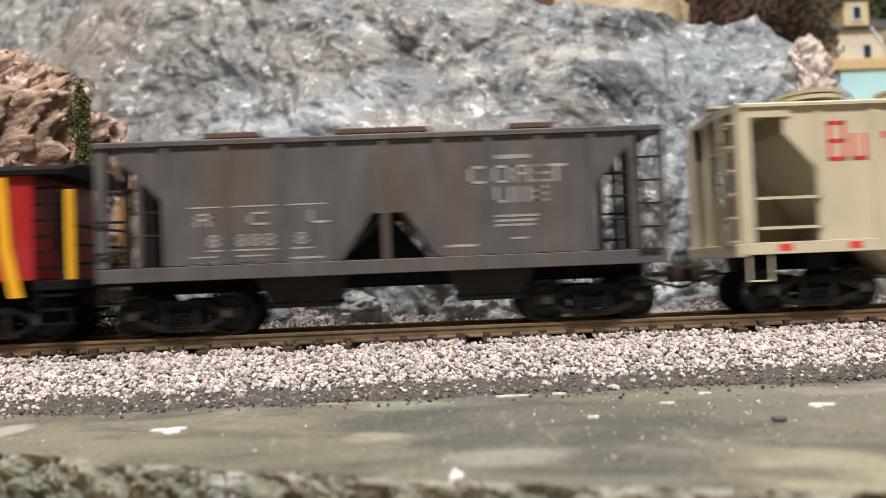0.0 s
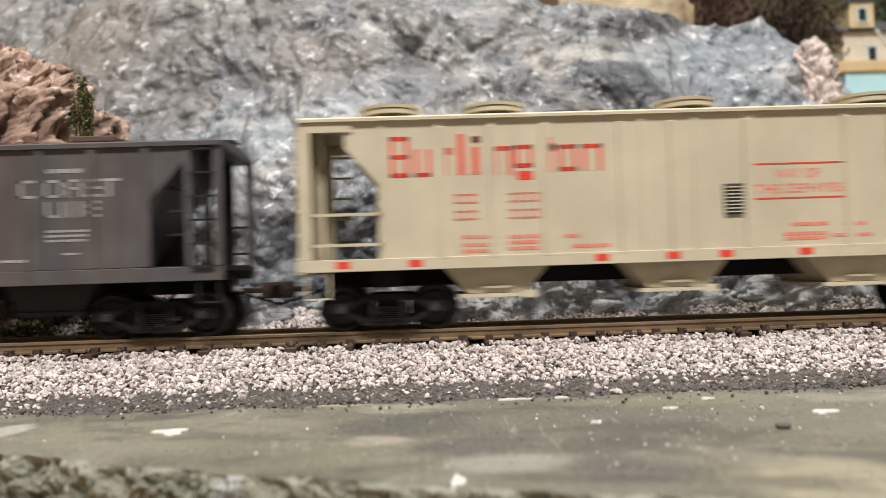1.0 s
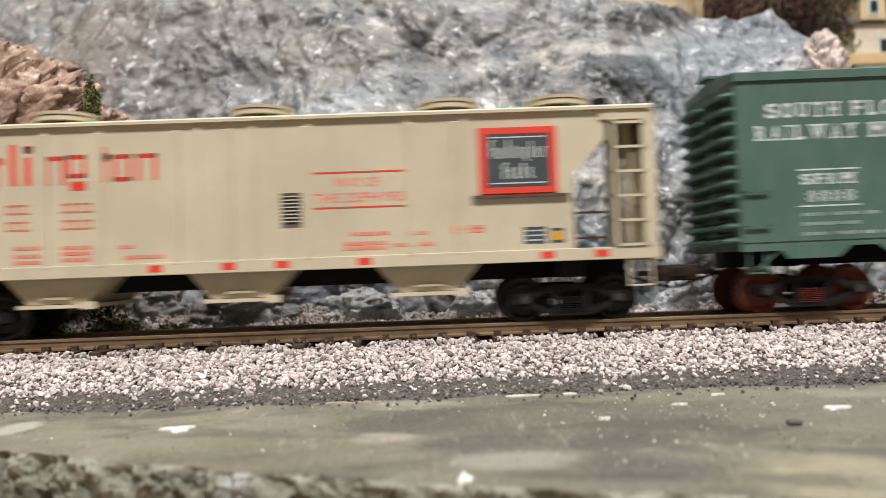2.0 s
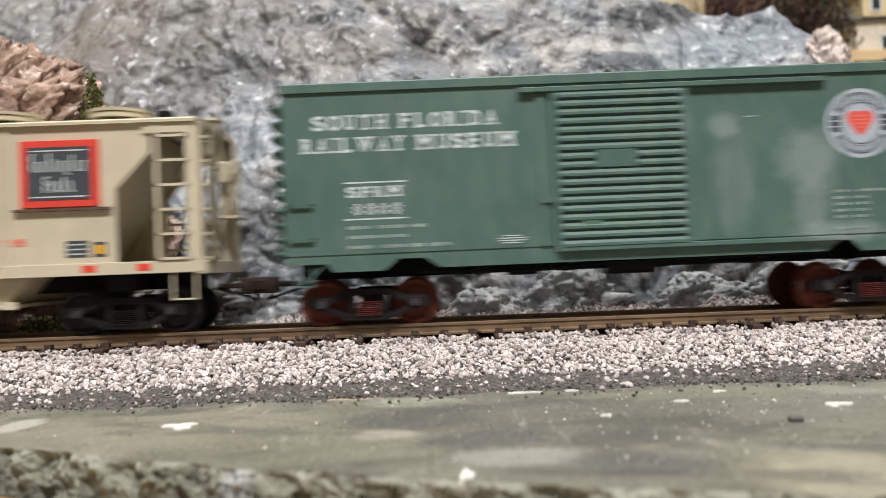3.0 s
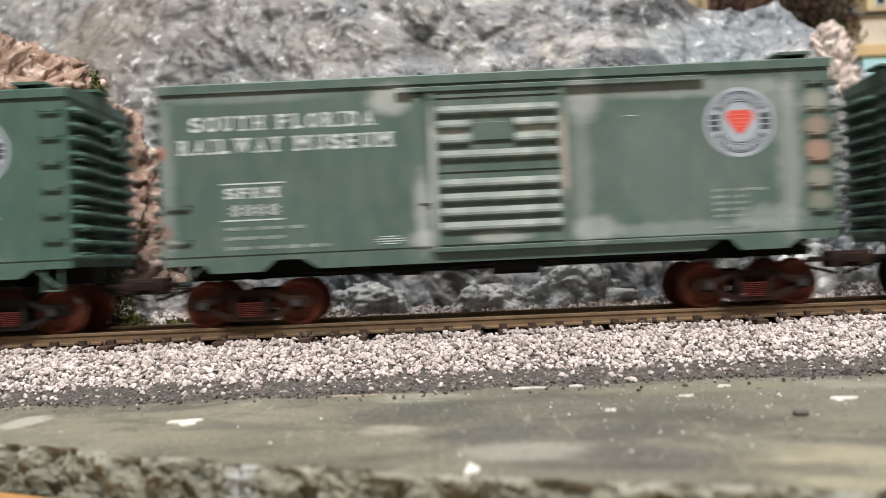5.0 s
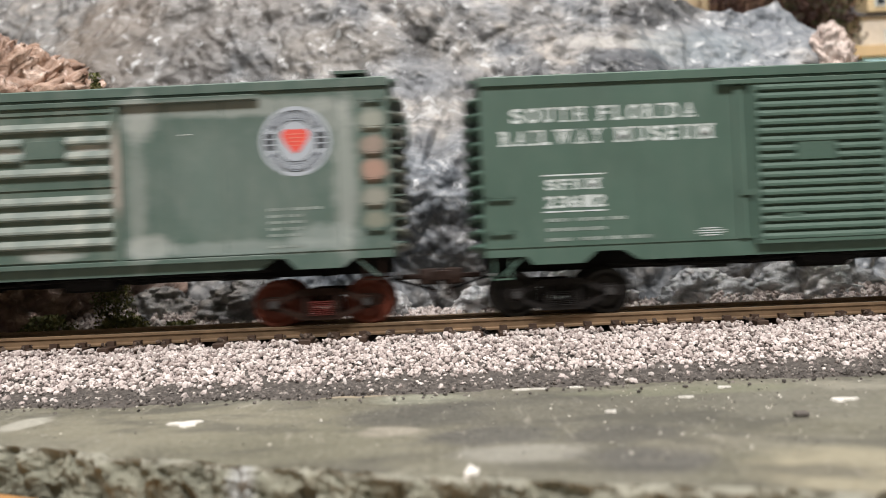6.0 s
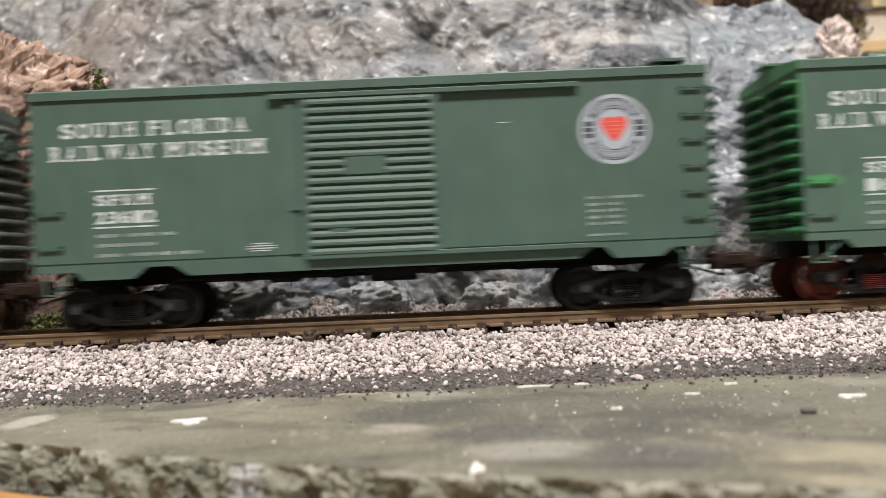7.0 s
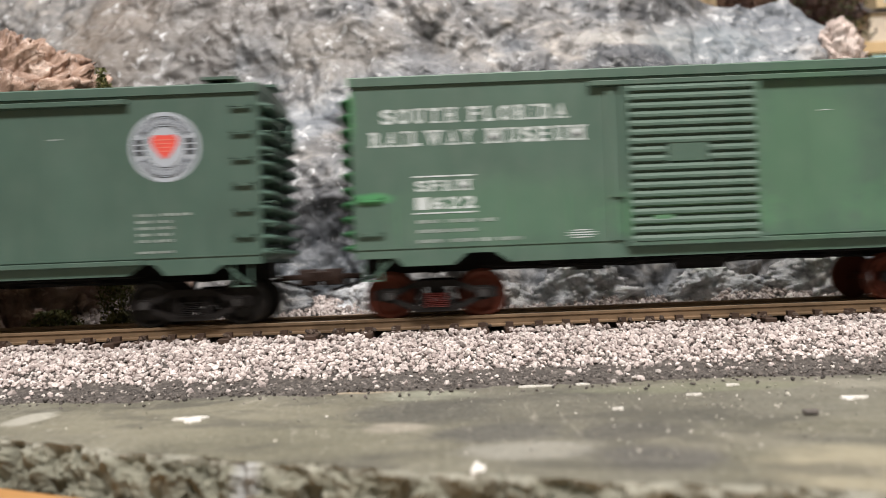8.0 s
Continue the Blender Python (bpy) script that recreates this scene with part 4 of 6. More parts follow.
def build_boxcar(c0, paint, label, frame_mat, wheel_mat, door_kind="louvred", number=None, rusty=False, end_paint=None, lift=0.0, lean=0.0):
    car = thing("box_car", label, "box car", "green box cars of the train", (c0, 0, 10))
    H, W = 71.0, 15.6
    top = 49.2
    end_paint = end_paint or paint
    prof = [(-H, 13.0), (-62.5, 13.0), (-61, 11.2), (-50.5, 11.2), (-47.5, 13.6), (-42, 13.6), (-38.5, 11.4), (42.5, 11.4), (46, 13.6), (48.2, 13.6), (50.5, 11.2), (60.0, 11.2), (62.5, 13.0), (H, 13.0), (H, top), (-H, top)]
    body = part("body", boxed(-H + 0.4, H - 0.4, -W + 0.5, W - 0.5, 13.6, top, 0.0), paint, car)
    for y in (-W, W - 0.6):
        bm = bmesh.new()
        prism(bm, prof, y, y + 0.6)
        part("side_sheet", bm, paint, car)
    bm = bmesh.new()
    for y, sg in ((-W, -1), (W, 1)):
        y0, y1 = sorted((y, y + sg * 0.22))
        box(bm, -H, H, y0, y1, 14.9, 15.35)
        part("sill_ledge", bm, paint, car)
        bm = bmesh.new()
        seam = bmesh.new()
        box(seam, -0.1, 0.1, y0 + (0.14 if sg < 0 else 0), y1 - (0.14 if sg > 0 else 0), 15.35, top - 0.1)
        seam_mesh = mesh_of("panel_seam", seam, paint)
        for x in (-62, -50, -38, -26, 24, 36, 48, 60):
            part("panel_seam", seam_mesh, None, car, at=(x, 0, 0))
    # roof: eave strip, low pitched sheet with panel ribs
    bm = bmesh.new()
    prism_x(bm, [(-W - 0.55, top - 0.1), (W + 0.55, top - 0.1), (W + 0.55, 50.8), (W + 0.2, 51.1), (0, 52.6), (-W - 0.2, 51.1), (-W - 0.55, 50.8)], -H - 0.3, H + 0.3)
    roof = part("roof", bm, paint, car)
    bm = bmesh.new()
    prism_x(bm, [(-W, 51.0), (0, 52.5), (W, 51.0), (W, 51.35), (0, 52.95), (-W, 51.35)], -0.35, 0.35)
    rib_mesh = mesh_of("roof_rib", bm, paint)
    for k in range(13):
        part("roof_rib", rib_mesh, None, roof, at=(-66 + 11 * k, 0, 0))
    part("running_board", boxed(-H - 1.5, H + 1.5, -3.0, 3.0, 52.9, 53.5), paint, car)
    bm = bmesh.new()
    box(bm, 59.5, 67.0, -W - 0.4, -3.0, 51.9, 52.5)
    for x in (60.5, 66):
        box(bm, x - 0.3, x + 0.3, -W, -3.2, 51.0, 51.9)
    part("lateral_board", bm, paint, car)
    # pressed ends
    for sg in (-1, 1):
        x = sg * (H - 0.4)
        panel = part("end_panel", boxed(*sorted((x, x + sg * 0.45)), -W + 0.3, W - 0.3, 13.2, top), end_paint, car)
        bm = bmesh.new()
        for a, b2 in ((-W + 0.2, -0.4), (0.4, W - 0.2)):
            # each rib tapers towards its ends
            m = (a + b2) / 2
            ring = []
            for y, k in ((a, 0.25), (a + 2.2, 1.0), (m, 1.15), (b2 - 2.2, 1.0), (b2, 0.25)):
                ring.append([bm.verts.new((x + sg * (0.4 + d * k), y, dz * k)) for d, dz in ((0, -1.3), (2.7, -0.35), (2.7, 0.2), (0, 1.25))])
            for u, w in zip(ring, ring[1:]):
                for i in range(4):
                    bm.faces.new((u[i], u[(i + 1) % 4], w[(i + 1) % 4], w[i]))
            bm.faces.new(ring[0])
            bm.faces.new(ring[-1][::-1])
        bmesh.ops.recalc_face_normals(bm, faces=bm.faces[:])
        rib_mesh = mesh_of("end_rib", bm, end_paint)
        for k in range(11):
            part("end_rib", rib_mesh, None, panel, at=(0, 0, 15.4 + 3.1 * k))
    # doors
    for sg in (-1, 1):
        y = sg * W
        y0, y1 = sorted((y, y + sg * 0.75))
        d_paint = M["worn_door"] if door_kind == "ribbed" else paint
        door = part("door", boxed(-14.4, 14.6, y0, y1, 14.4, 47.3, 0.1), d_paint, car)
        bm = bmesh.new()
        yf = y + sg * 0.75
        ya, yb = sorted((yf, yf + sg * 0.28))
        for x in (-14.4, 13.4):
            part("door_stile", boxed(x, x + 1.2, ya, yb, 14.4, 47.3), d_paint, door)
        if door_kind == "louvred":
            zs = [15.2 + 1.84 * k for k in range(18)]
            rib = bmesh.new()
            prism_x(rib, [(0, -0.45), (sg * 0.70, -0.62), (sg * 0.70, -0.05), (0, 0.95)], -13.0, 13.2)
            rib_mesh = mesh_of("louvre", rib, paint)
            half = bmesh.new()
            prism_x(half, [(0, -0.45), (sg * 0.70, -0.62), (sg * 0.70, -0.05), (0, 0.95)], -13.0, -5.4)
            prism_x(half, [(0, -0.45), (sg * 0.70, -0.62), (sg * 0.70, -0.05), (0, 0.95)], 3.4, 13.2)
            half_mesh = mesh_of("louvre", half, paint)
            for z in zs:
                part("louvre", half_mesh if 30.6 < z < 35.4 else rib_mesh, None, door, at=(0, yf, z))
            ya, yb = sorted((yf, yf + sg * 0.55))
            part("placard_board", boxed(-5.2, 3.2, ya, yb, 30.9, 35.0, 0.1), paint, door)
            part("placard_board", boxed(-8.6, -4.6, ya, yf + sg * 1.05 if sg > 0 else yb, 18.6, 20.2, 0.08) if sg < 0 else boxed(-8.6, -4.6, ya, yb, 18.6, 20.2, 0.08), paint, door)
        else:
            for z in (46.2, 30.6, 15.4):
                box(bm, -13.1, 13.3, ya, yb, z - 0.35, z + 0.35)
            part("door_frame", bm, d_paint, door)
            # pressed ribs, chalky on their upper slopes
            rib = bmesh.new()
            prism_x(rib, [(0, -1.15), (sg * 0.9, -0.85), (sg * 0.9, -0.35), (0, 0.75)], -12.6, 12.8)
            rib_mesh = mesh_of("door_rib", rib, M["worn_rib"])
            half = bmesh.new()
            for a, b2 in ((-12.6, -5.6), (3.6, 12.8)):
                prism_x(half, [(0, -1.15), (sg * 0.9, -0.85), (sg * 0.9, -0.35), (0, 0.75)], a, b2)
            half_mesh = mesh_of("door_rib", half, M["worn_rib"])
            for z in (43.4, 40.4, 37.2, 34.0, 28.0, 25.0, 22.0, 19.0):
                part("door_rib", half_mesh if 36 < z < 41 else rib_mesh, None, door, at=(0, yf, z))
            part("placard_board", boxed(-5.2, 3.2, *sorted((yf, yf + sg * 0.6)), 36.6, 40.4, 0.1), paint, door)
        y0, y1 = sorted((y, y + sg * 1.3))
        part("door_track", boxed(-21.0, 44.0, y0, y1, 47.25, 48.3, 0.12), paint, car)
        part("door_track", boxed(-14.0, 46.0, y0, y1, 13.6, 14.6, 0.12), paint, car)
        bm = bmesh.new()
        ya, yb = sorted((y, y + sg * 0.5))
        box(bm, -17.4, -15.4, ya, yb, 15.0, 47.0)
        box(bm, -17.0, -13.5, ya, y + sg * 0.9 if sg > 0 else yb, 24.0, 25.2) if sg > 0 else box(bm, -17.0, -13.5, y - 0.9, yb, 24.0, 25.2)
        part("door_post", bm, paint, car)
        # ladders, grabs, steps
        for k in range(6):
            rung(car, *(sorted((sg * -69.8, sg * -65.4)) if sg > 0 else (65.4, 69.8)), y, 19.1 + 5.42 * k, paint, r=0.2, depth=0.9)
        for z in (18.4, 25.6):
            rung(car, *((-70.2, -64.8) if sg < 0 else (64.8, 70.2)), y, z, paint, "grab_iron", 0.2, 1.0)
        for x0 in (-69.5, 64.5):
            stirrup(car, x0, x0 + 4.0, y * 0.95, 8.6, 13.0, M["rust_truck"] if rusty else paint)
    # ladder on the end, brake wheel
    for k in range(7):
        bm = bmesh.new()
        tube(bm, (H + 2.2, -14.0, 16 + 5 * k), (H + 2.2, -9.0, 16 + 5 * k), 0.3, 6)
        tube(bm, (H, -14.0, 16 + 5 * k), (H + 2.2, -14.0, 16 + 5 * k), 0.25, 6)
        part("end_rung", bm, paint, car)
    brake_wheel(car, H + 3.2, 4.0, 42.0, paint, 1)
    # underframe
    under = part("underframe", boxed(-H + 1, H - 1, -3.2, 3.2, 9.6, 13.6), M["black"], car, "black underframe")
    bm = bmesh.new()
    prism_x(bm, [(-W + 1, 13.6), (W - 1, 13.6), (W - 1, 12.4), (4, 9.4), (-4, 9.4), (-W + 1, 12.4)], -1.1, 1.1)
    bearer_mesh = mesh_of("cross_bearer", bm, M["black"])
    for x in (-54.5, -30, -10, 12, 32, 54.5):
        part("cross_bearer", bearer_mesh, None, under, at=(x, 0, 0))
    bm = bmesh.new()
    tube(bm, (-2, -7, 10.6), (9, -7, 10.6), 2.3, 16)
    part("brake_cylinder", bm, M["black"], car)
    part("valve_box", boxed(-24, -17, -9, -4, 9.0, 12.6, 0.4), M["black"], car)
    bm = bmesh.new()
    for p, q in (((-44, -11, 10.6), (-20, -11, 10.0)), ((-20, -11, 10.0), (0, -11, 11.0)), ((0, -11, 11.0), (44, -11, 11.2)), ((9, -7, 10.6), (44, -6, 9.6))):
        tube(bm, p, q, 0.3, 6)
    part("brake_rod", bm, M["black"], car)
    for x, sg in ((-H, -1), (H, 1)):
        build_coupler(car, x, sg)
        bm = bmesh.new()
        tube(bm, (x - sg * 8, -15, 13), (x - sg * 3.5, -14.5, 9), 0.3, 6)
        part("step_brace", bm, paint, car)
    tr_lab = "rust-streaked truck with reddish wheels" if rusty else ""
    trucks = [build_truck(car, x, frame_mat, wheel_mat, tr_lab) for x in (-54.5, 54.5)]
    # lettering
    yl = -W - 0.03
    slab_letters("SOUTH FLORIDA", -64.8, -25.2, 41.0, 44.2, yl, M["white"], car)
    slab_letters("RAILWAY MUSEUM", -67.4, -21.6, 36.3, 39.5, yl, M["white"], car)
    slab_letters("SFRM", -58.0, -46.0, 26.7, 29.0, yl, M["white"], car)
    bars([(-58.4, -45.4, 29.7, 30.0), (-58.4, -45.4, 22.0, 22.3)], yl, M["white"], car, "rule")
    if number:
        slab_letters(number, -58.2, -45.2, 22.9, 25.5, yl, M["white"], car)
    else:
        bars([r for k in range(4) for r in block_letter(-56.6 + 2.7 * k, -54.6 + 2.7 * k, 23.0, 25.4, 0.5, "LRTBM")], yl, M["white"], car)
    bars([r for a, b2, z in ((-57.8, -53.0, 20.4), (-51.4, -45.6, 20.4), (-44.4, -41.4, 20.4), (-57.8, -45.6, 18.4), (-57.8, -52.4, 16.3), (-51.0, -46.0, 16.3), (-45.0, -41.8, 16.3), (-40.8, -36.0, 16.3)) for r in dashes(a, b2, z, 0.72, int(z * 10 - a), 0.35, 0.5, 1.1)], yl, M["faded"], car, "small_print")
    bars(dashes(45.0, 49.0, 24.0, 0.6, 4, 0.4, 0.4, 1.0) + dashes(50.2, 56.5, 24.0, 0.6, 5, 0.4, 0.4, 1.0) + [r for k in range(4) for r in dashes(45.0, 48.0, 22.6 - 1.35 * k, 0.6, 6 + k, 0.5, 0.4, 1.2) + dashes(48.9, 52.5, 22.6 - 1.35 * k, 0.6, 16 + k, 0.5, 0.4, 1.2)] + dashes(45.0, 52.6, 15.6 + 0.6, 0.5, 30), yl, M["faded"], car, "small_print")
    bm = bmesh.new()
    for dz, w in ((0.75, 1.8), (0.25, 2.9), (-0.25, 2.9), (-0.75, 1.8)):
        box(bm, -23.5 - w, -23.5 + w, yl - 0.04, yl, 16.7 + dz - 0.11, 16.7 + dz + 0.11)
    part("oval_plate", bm, M["white"], car)
    bars([(27.0, 29.4, 40.5, 40.65)], yl, M["white"], car, "chalk_mark")
    herald(car, 51.3, 38.2, -W)
    # the body rides a little high or askew on its trucks
    if lift or lean:
        for ob in car.children:
            if ob not in trucks and not ob.name.startswith(("coupler", "brake_hose")):
                ob.matrix_basis = pose(0, 0, lift * MM, 0, lean, 0) @ ob.matrix_basis
    return car


def hatch(car, x, y, z, r, mat, name="roof_hatch"):
    bm = bmesh.new()
    lathe(bm, [(r * 1.02, z), (r * 1.02, z + 0.9), (r * 0.96, z + 1.1)], 28, "Z", (x, y, 0))
    lathe(bm, [(r * 1.06, z + 1.15), (r * 1.08, z + 1.8), (r * 0.7, z + 2.2), (r * 0.3, z + 2.3)], 28, "Z", (x, y, 0))
    part(name, bm, mat, car)


def build_covered_hopper(c0):
    car = thing("covered_hopper", "tan covered hopper car with red lettering and black badge", "hopper car", "", (c0, 0, 10))
    H, W, top, tan = 83.8, 15.6, 44.6, M["tan"]
    # hopper body between the slope sheets
    for y in (-W, W - 0.7):
        bm = bmesh.new()
        prism(bm, [(-74.5, 42.2), (-74.5, 39.0), (-67.8, 31.5), (-67.8, 13.2), (67.0, 13.2), (67.0, 31.0), (74.2, 38.5), (74.2, 42.2), (76.0, top), (-76.0, top)], y, y + 0.7)
        part("side_sheet", bm, tan, car)
    bm = bmesh.new()
    prism(bm, [(-72.0, 40.0), (-56, 15.5), (56, 15.5), (72.0, 40.0), (72.0, top - 0.3), (-72.0, top - 0.3)], -W + 0.8, W - 0.8)
    part("hopper_body", bm, tan, car)
    for y, sg in ((-W, -1), (W, 1)):
        for x in (-66.8, -55.0, -43.4, -31.8, -11.4, 0.0, 11.8, 32.4, 44.4):
            a, b2 = sorted((y, y + sg * 0.32))
            part("side_post", boxed(x - 0.55, x + 0.55, a, b2, 15.6, top, 0.1), tan, car)
    for y, sg in ((-W, -1), (W, 1)):
        a, b2 = sorted((y - sg * 1.0, y + sg * 0.45))
        part("side_sill", boxed(-H, H, a, b2, 13.0, 15.6, 0.12), tan, car)
        for x0, x1 in ((-H, -H + 2.0), (H - 2.0, H)):
            part("end_post", boxed(x0, x1, a, b2 - 0.1, 15.6, top, 0.1), tan, car)
        for x0, x1 in ((-H + 2, -73.0), (73.0, H - 2)):
            part("top_beam", boxed(x0, x1, a, b2 - 0.1, 42.4, top, 0.1), tan, car)
    # end slope sheet braces and inner posts
    for sg in (-1, 1):
        bm = bmesh.new()
        prism(bm, [(sg * 80, 15.4), (sg * 80, 41.5), (sg * 79, 41.5), (sg * 79, 15.4)], -2.2, 2.2)
        for y in (-9.0, 9.0):
            prism(bm, [(sg * 81, 15.4), (sg * 81, 43), (sg * 79.8, 43), (sg * 79.8, 15.4)], y - 0.7, y + 0.7)
        prism(bm, [(sg * 62, 15.4), (sg * 83, 15.4), (sg * 83, 14.2), (sg * 62, 14.2)], -W + 1, W - 1)
        part("end_frame", bm, M["tan_shade"], car)
        bm = bmesh.new()
        for k in range(5):
            tube(bm, (sg * 82.6, -7, 19 + 5 * k), (sg * 82.6, -13, 19 + 5 * k), 0.3, 6)
        part("end_ladder", bm, tan, car)
    for sg in (-1, 1):
        for y in (-11.2, 11.2):
            part("end_plate", boxed(*sorted((sg * (H - 1.6), sg * (H - 0.8))), y - 3.4, y + 3.4, 15.4, top - 0.2), M["tan_shade"], car)
        part("end_plate", boxed(*sorted((sg * (H - 1.6), sg * (H - 0.8))), -15, 15, 37.0, top - 0.2), M["tan_shade"], car)
    # ladders, corner angles and end sill on both ends, brake gear on one
    for sg in (-1, 1):
        e = sg * H
        for y in (-W, W):
            inner = y - 2.4 if y > 0 else y + 2.4
            part("corner_angle", boxed(*sorted((e - sg * 0.4, e + sg * 0.9)), *sorted((y, inner)), 13.2, top, 0.12), tan, car)
        for k in range(6):
            bm = bmesh.new()
            z = 16.0 + 5.15 * k
            for y in (-13.2, -7.4):
                box(bm, *sorted((e - sg * 1.0, e + sg * 1.8)), y - 0.25, y + 0.25, z - 0.25, z + 0.25)
            box(bm, *sorted((e + sg * 1.3, e + sg * 1.9)), -13.4, -7.2, z - 0.3, z + 0.3)
            part("end_rung", bm, tan, car)
        part("end_sill", boxed(*sorted((e - sg * 1.0, e + sg * 1.6)), -W + 0.2, W - 0.2, 12.6, 15.4, 0.2), tan, car)
        for y in (-4.6, 4.6):
            part("end_stanchion", boxed(*sorted((e - sg * 0.6, e + sg * 0.5)), y - 0.6, y + 0.6, 15.4, top, 0.1), tan, car)
    part("brake_platform", boxed(H + 0.4, H + 4.6, -1.0, 9.0, 25.0, 25.6, 0.1), tan, car)
    part("brake_housing", boxed(H - 0.4, H + 2.2, 1.8, 7.0, 33.5, 38.5, 0.4), tan, car)
    brake_wheel(car, H + 3.6, 4.4, 36.0, tan, 1)
    bm = bmesh.new()
    tube(bm, (H + 1.4, 4.4, 14.6), (H + 1.4, 4.4, 33.6), 0.3, 8)
    part("brake_chain_rod", bm, tan, car)
    for y in (-1.6, 1.6):
        bm = bmesh.new()
        tube(bm, (H - 0.4, y, 42.0), (H + 1.4, y, 47.4), 0.3, 6)
        part("board_bracket", bm, tan, car)
    bm = bmesh.new()
    prism_x(bm, [(-W - 1.0, top), (W + 1.0, top), (W + 1.0, 45.2), (W + 0.4, 45.6), (0, 46.9), (-W - 0.4, 45.6), (-W - 1.0, 45.2)], -H - 0.4, H + 0.4)
    roof = part("roof", bm, tan, car)
    part("running_board", boxed(-H - 1.5, H + 1.5, -2.4, 2.4, 47.4, 47.9), M["tan_shade"], car)
    for x in (-64.8, -42.1, 0.5, 41.4, 65.5):
        for y in (-8.2, 8.2):
            hatch(car, x, y, 46.7, 6.2, tan)
    part("roof_fitting", boxed(73.5, 76.5, -9, -6, 46, 48.6, 0.3), M["black"], car, "black roof fitting")
    # near side ladder, grabs, steps
    for sg in (-1, 1):
        y = sg * W
        xs = (75.6, 82.4) if sg < 0 else (-82.4, -75.6)
        for k in range(6):
            rung(car, xs[0], xs[1], y - sg * 0.2, 16.0 + 5.15 * k, tan, depth=1.0)
        a, b2 = sorted((y - sg * 0.4, y + sg * 0.7))
        part("ladder_stile", boxed(xs[0] - 0.2, xs[0] + 0.6, a, b2, 15.6, 44.0), tan, car)
        xs = (-82.0, -67.2) if sg < 0 else (67.2, 82.0)
        for z in (18.6, 25.0):
            rung(car, xs[0], xs[1], y - sg * 0.2, z, tan, "grab_iron", 0.32, 1.0)
        for x0 in (-H + 0.4, H - 5.6):
            stirrup(car, x0, x0 + 5.2, y * 0.985, 7.6, 13.0, tan)
    # discharge hoppers
    for x in (-43.0, -4.0, 36.0):
        bm = bmesh.new()
        prism(bm, [(x - 11.5, 13.4), (x + 11.5, 13.4), (x + 6.2, 7.6), (x - 6.2, 7.6)], -12.6, 12.6)
        gate = part("hopper_chute", bm, M["tan_shade"], car)
        bm = bmesh.new()
        box(bm, x - 8.2, x + 8.2, -13.0, 13.0, 6.7, 7.5)
        box(bm, x - 3.0, x + 3.0, -13.4, -12.6, 8.6, 9.1)
        box(bm, x + 5.5, x + 8.5, -13.6, -12.8, 6.4, 8.0)
        part("gate_frame", bm, tan, gate)
    part("centre_sill", boxed(-H + 3, H - 3, -3, 3, 9.4, 13.6), M["black"], car)
    for sg in (-1, 1):
        part("bolster", boxed(sg * 66.5 - 3, sg * 66.5 + 3, -13, 13, 9.5, 13.2), M["black"], car)
    # vent grille on the side
    yl = -W - 0.33
    grille = part("grille", boxed(5.8, 9.8, yl - 0.15, yl + 0.3, 22.6, 29.2), M["badge_dark"], car, "small black slotted grille plate")
    for k in range(8):
        part("grille_slat", boxed(6.0, 9.6, yl - 0.4, yl - 0.15, 23.1 + 0.75 * k, 23.35 + 0.75 * k), tan, grille)
    # welded side posts, barely proud of the sheet
    for x in (-54.0, -43.5, -32.3, -16.0, -5.0, 10.9, 33.0, 42.5):
        part("side_post", boxed(x - 0.7, x + 0.7, -W - 0.55, -W + 0.1, 15.0, 43.2, 0.25), tan, car)
    # badge board
    board = part("badge_board", boxed(47.4, 63.8, -W - 0.7, -W, 27.50, 41.50, 0.1), M["red"], car, "red framed black badge board with white marks")
    part("badge_field", boxed(48.9, 62.3, -W - 0.78, -W - 0.7, 29.00, 40.10), M["badge_dark"], board)
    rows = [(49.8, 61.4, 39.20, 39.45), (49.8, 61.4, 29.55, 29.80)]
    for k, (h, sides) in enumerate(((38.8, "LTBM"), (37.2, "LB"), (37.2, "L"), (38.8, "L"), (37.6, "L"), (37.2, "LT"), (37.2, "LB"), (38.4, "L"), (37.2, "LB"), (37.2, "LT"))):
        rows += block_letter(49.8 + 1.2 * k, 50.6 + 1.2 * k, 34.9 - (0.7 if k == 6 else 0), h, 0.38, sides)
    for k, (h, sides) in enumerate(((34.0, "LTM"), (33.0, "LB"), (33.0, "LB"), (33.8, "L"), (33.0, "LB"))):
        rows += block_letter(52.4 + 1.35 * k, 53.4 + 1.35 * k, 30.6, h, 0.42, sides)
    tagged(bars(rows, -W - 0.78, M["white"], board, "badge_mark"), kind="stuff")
    part("badge_shelf", boxed(45.8, 66.2, -W - 1.0, -W, 26.70, 27.25), M["rust_hatch"], car, "thin brown ledge below the badge")
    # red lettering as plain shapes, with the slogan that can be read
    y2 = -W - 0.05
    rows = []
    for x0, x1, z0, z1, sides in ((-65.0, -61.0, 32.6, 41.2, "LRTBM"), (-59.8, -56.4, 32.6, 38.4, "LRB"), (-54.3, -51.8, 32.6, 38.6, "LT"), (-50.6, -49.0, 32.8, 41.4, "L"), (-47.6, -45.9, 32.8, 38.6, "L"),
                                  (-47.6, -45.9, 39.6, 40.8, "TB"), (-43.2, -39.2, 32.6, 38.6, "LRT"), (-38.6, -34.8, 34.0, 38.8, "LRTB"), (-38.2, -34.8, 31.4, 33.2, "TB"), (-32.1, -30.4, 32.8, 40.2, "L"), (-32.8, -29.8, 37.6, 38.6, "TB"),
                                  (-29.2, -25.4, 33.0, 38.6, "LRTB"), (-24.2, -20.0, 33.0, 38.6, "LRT")):
